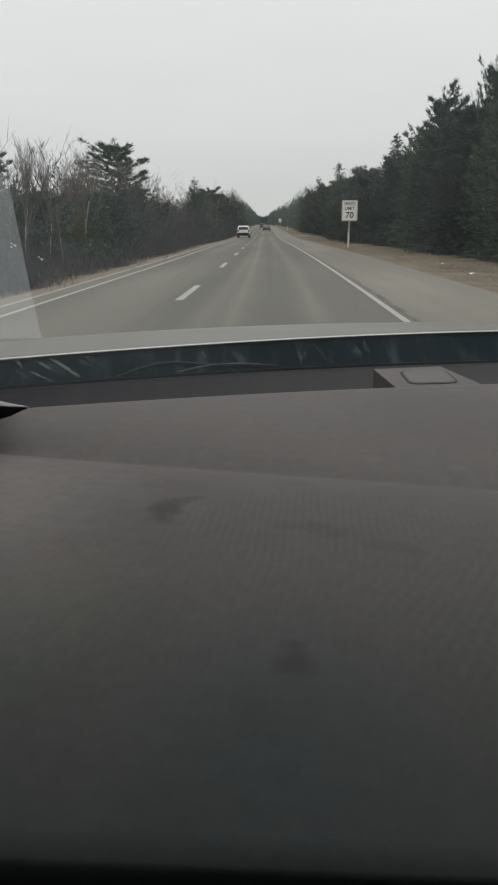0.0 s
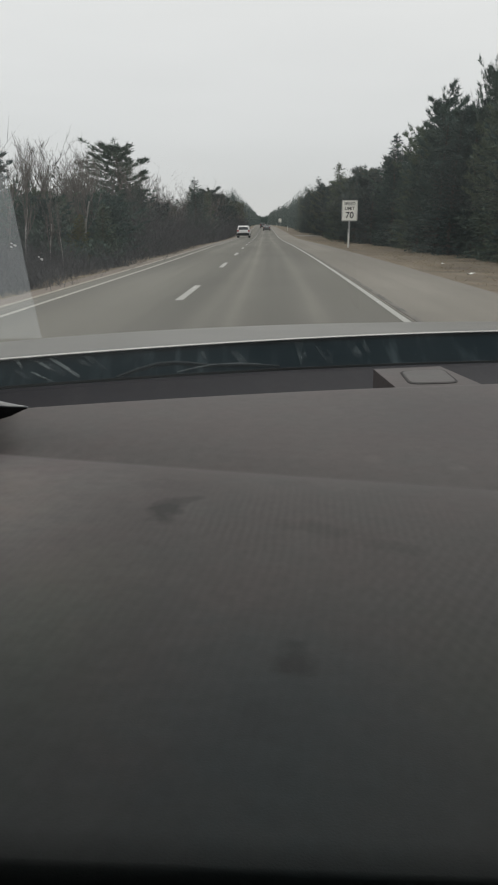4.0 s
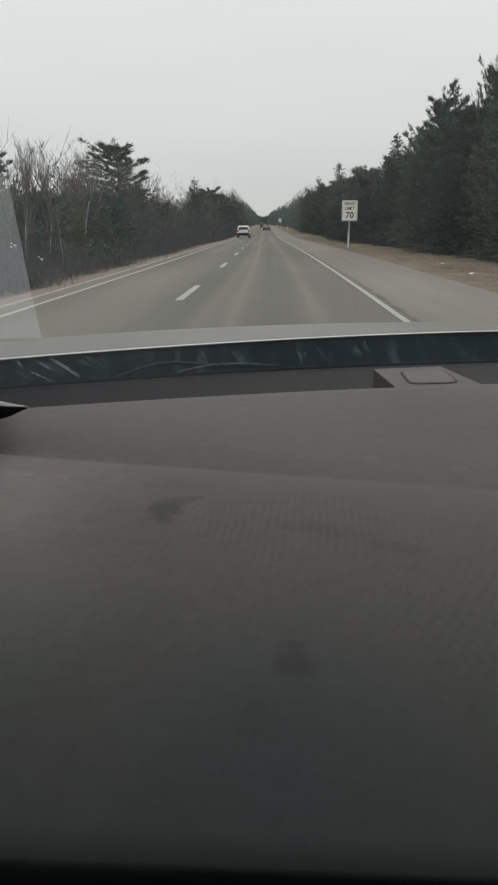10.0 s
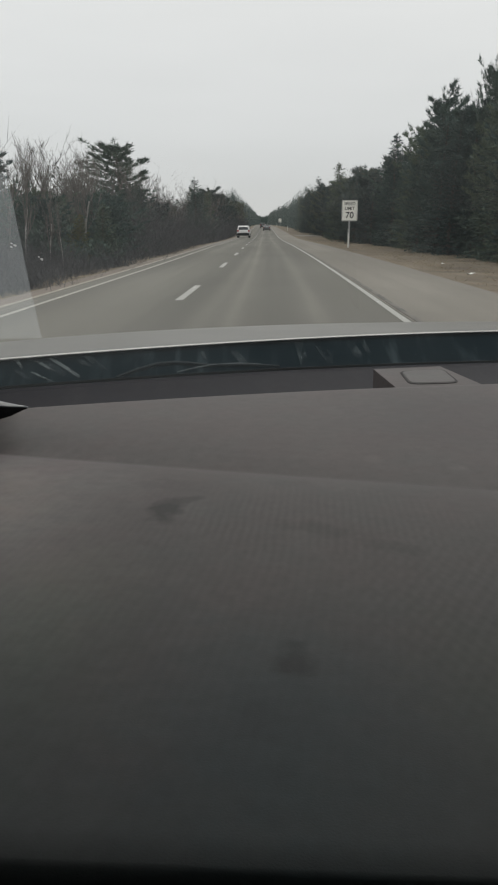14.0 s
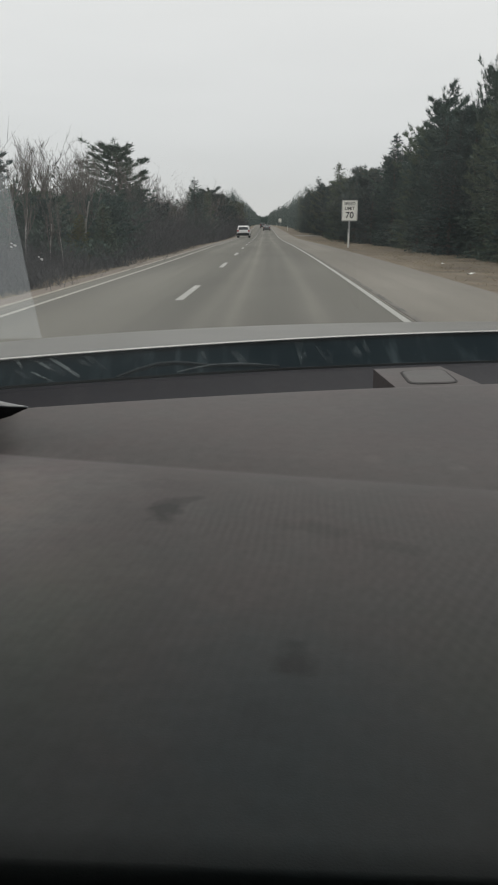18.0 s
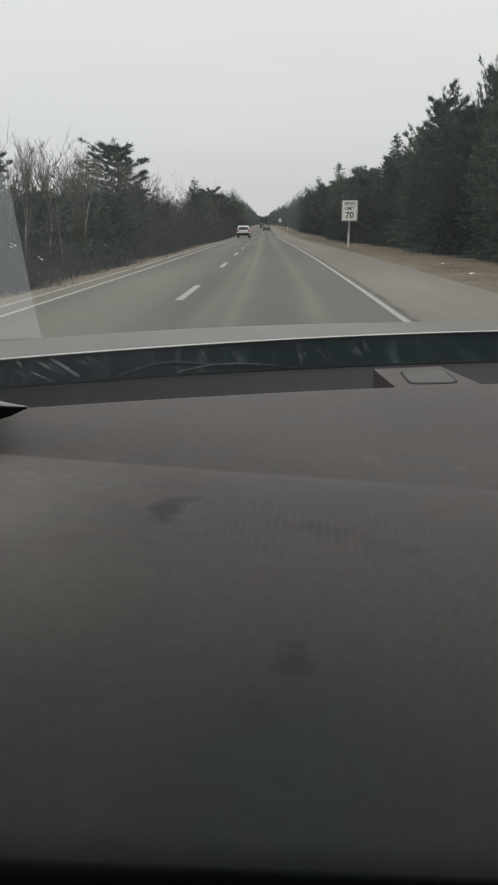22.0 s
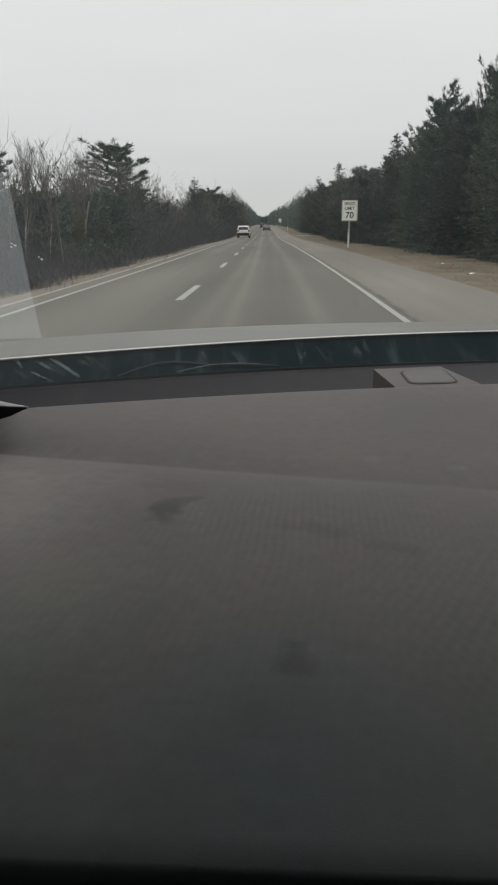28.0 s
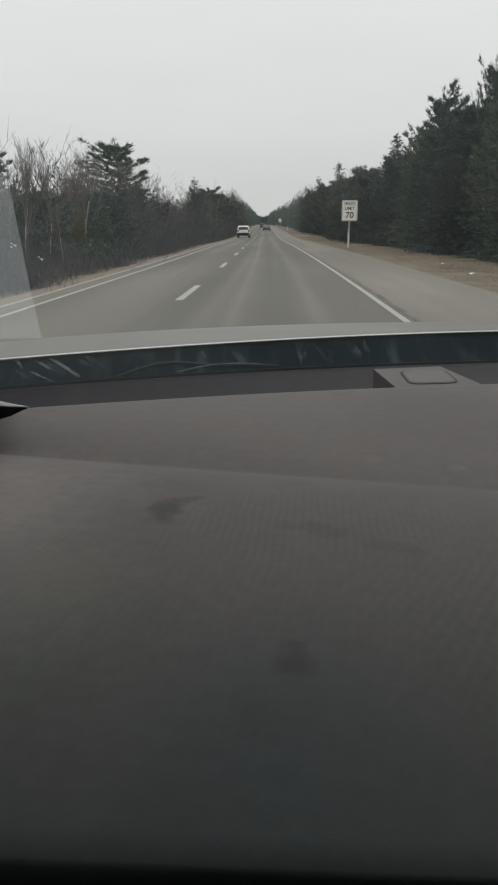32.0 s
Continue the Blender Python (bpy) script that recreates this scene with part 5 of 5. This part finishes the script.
def build_shell():
    # Roof and headliner that close the cabin
    v, fa = thick_sheet(lin(-0.55, 0.95, 9), lin(-1.56, 0.62, 12), lambda x, y: (x, y, roof_height(x, y)), 0.04)
    part_mesh("headliner", mesh_from("headliner", v, fa, HEADLINER, True), CAR, "unseen headliner under the roof, tinted blue-green to cool the dash light")
    v, fa = thick_sheet(lin(-0.62, 0.92, 13), lin(-1.62, 0.60, 14), lambda x, y: (x, y, roof_height(x, y) + 0.042 - 0.35 * max(0.0, abs(x - 0.15) - 0.66) ** 1.5), 0.035)
    part_mesh("roof", mesh_from("roof", v, fa, CAR_SILVER, True), CAR)
    for side in (-1, 1):
        outer, inner = 0.15 + side * 0.97, 0.15 + side * 0.77
        # Outer side with wheel arches
        bm = bmesh.new()
        f = bm.faces.new([bm.verts.new((outer, y, z)) for y, z in side_outline(side)])
        g = bmesh.ops.extrude_face_region(bm, geom=[f])
        for e in g["geom"]:
            if isinstance(e, bmesh.types.BMVert):
                e.co.x -= side * 0.06
        part("body_side", bm, CAR_SILVER, CAR)
        for y0, y1 in ((-1.15, -0.12), (-0.10, 0.98)):
            x0, x1 = sorted((outer - side * 0.01, outer + side * 0.012))
            door = part("door", box(bmesh.new(), x0, x1, y0, y1, 0.44, 1.0, 0.01), CAR_SILVER, CAR)
            hx0, hx1 = sorted((outer + side * 0.012, outer + side * 0.035))
            part("handle", box(bmesh.new(), hx0, hx1, y0 + 0.06, y0 + 0.22, 0.86, 0.90, 0.006), BLACK, door, "black door handle")
        # Unseen walls at window height, added to hold side light off the dash
        x0, x1 = sorted((inner, inner + side * 0.05))
        part("side_panel", box(bmesh.new(), x0, x1, -1.58, 0.2 if side < 0 else 0.56, 1.02, 1.50, 0.02), HEADLINER, CAR)
        # Side windows lean in from the belt to the roof
        for y0, y1 in ((-1.45, -0.98), (-0.92, -0.14)):
            v, fa = thick_sheet(lin(y0, y1, 2), lin(0, 1, 2), lambda y, k: (outer - side * (0.05 + 0.13 * k), y, 1.04 + 0.50 * k), 0.004)
            part_mesh("side_window", mesh_from("side_window", v, fa, CAR_GLASS), CAR, "dark tinted side window")
        for y in (-1.50, -0.95, -0.11):
            v, fa = tube([(outer - side * 0.045, y, 1.02), (outer - side * 0.19, y, 1.57)], [0.035, 0.035], 8)
            part_mesh("pillar", mesh_from("pillar", v, fa, BLACK, True), CAR)
        v, fa = tube([(outer - side * 0.10, 1.02, 1.03), (inner - side * 0.01, 0.55, 1.54)], [0.045, 0.045], 8)
        part_mesh("pillar", mesh_from("pillar", v, fa, HEADLINER, True), CAR)
        x0, x1 = sorted((outer + side * 0.02, outer + side * 0.22))
        part("mirror", box(bmesh.new(), x0, x1, 0.80, 0.92, 1.02, 1.18, 0.03), CAR_SILVER, CAR)
        # Lamps at the corners
        x0, x1 = sorted((outer - side * 0.34, outer + side * 0.005))
        part("headlamp", box(bmesh.new(), x0, x1, 2.86, 3.08, 0.62, 0.78, 0.03), RIM, CAR, "clear headlamp")
        x0, x1 = sorted((outer - side * 0.16, outer + side * 0.005))
        part("tail_lamp", box(bmesh.new(), x0, x1, -1.74, -1.60, 0.78, 1.05, 0.02), RED_LAMP, CAR, "red tail lamp")
        for y in (2.12, -0.72):
            wheel(CAR, outer - side * 0.10, y, 0.34)
    part("rear_wall", box(bmesh.new(), -0.55, 0.85, -1.62, -1.56, 0.32, 1.50, 0.02), HEADLINER, CAR)
    part("tailgate", box(bmesh.new(), -0.77, 1.07, -1.74, -1.64, 0.46, 1.04, 0.03), CAR_SILVER, CAR)
    v, fa = thick_sheet(lin(-0.58, 0.88, 2), lin(0, 1, 2), lambda x, k: (x, -1.71 + 0.10 * k, 1.05 + 0.44 * k), 0.006)
    part_mesh("rear_window", mesh_from("rear_window", v, fa, CAR_GLASS), CAR, "dark tinted rear window")
    part("rear_bumper", box(bmesh.new(), -0.76, 1.06, -1.84, -1.66, 0.34, 0.62, 0.05), CAR_SILVER, CAR)
    part("floor_pan", box(bmesh.new(), -0.7, 1.0, -1.6, 1.2, 0.26, 0.33, 0.02), BLACK, CAR)
    part("bulkhead", box(bmesh.new(), -0.7, 1.0, 1.05, 1.09, 0.3, 0.96, 0.01), BLACK, CAR)
    part("front_bumper", box(bmesh.new(), -0.77, 1.07, 2.90, 3.14, 0.28, 0.62, 0.06), CAR_SILVER, CAR)
    v, fa = thick_sheet(lin(-0.76, 1.06, 9), lin(0, 1, 6), lambda x, k: (x, 3.035 + 0.05 * math.sin(k * 2.4) - 0.12 * abs((x - 0.15) / 0.91) ** 4, 0.57 + (1 - k) * (0.315 - 0.034 * max(0.0, 0.35 - x) ** 2 - 0.9 * max(0.0, -0.60 - x) ** 2 - 0.9 * max(0.0, x - 0.90) ** 2)), 0.02)
    part_mesh("nose_panel", mesh_from("nose_panel", v, fa, CAR_SILVER, True), CAR)
    part("grille", box(bmesh.new(), -0.35, 0.65, 3.03, 3.12, 0.62, 0.80, 0.03), BLACK, CAR, "black grille")


build_shell()

# Unseen black block, added to darken the dash's end under the paper
SHADE_BLOCK = part("instrument_hood", prism([(-0.62, 1.010), (-0.3535, 0.990), (-0.2975, 0.815), (-0.62, 0.800)], 1.0, 1.10, cham=0.012), MATT_BLACK, CAR, "unseen black block that shades the end of the dash")
# Black strip put where only shade lies below the paper's near edge
part("foam_strip", prism([(-0.376, 0.979), (-0.311, 0.976), (-0.3185, 0.930), (-0.343, 0.890)], 1.02, 1.0442, cham=0.002), MATT_BLACK, SHADE_BLOCK, "black strip in place of the shade under the paper")


def paper_point(x, k):
    """The sheet narrows to a corner and curls up away from it."""
    s = max(0.0, -0.311 - x)
    return (x, 0.976 + 0.55 * k * s, 1.0450 + 0.45 * s * s + 0.02 * s * k)


# A folded white sheet lying at the end of the dash
v, fa = thick_sheet(lin(-0.425, -0.311, 24), lin(0, 1, 6), paper_point, 0.0012)
sheet_ob = part_mesh("paper", mesh_from("paper", v, fa, PAPER, True))
tagged(sheet_ob, "white paper corner lying on the dashboard", "paper")
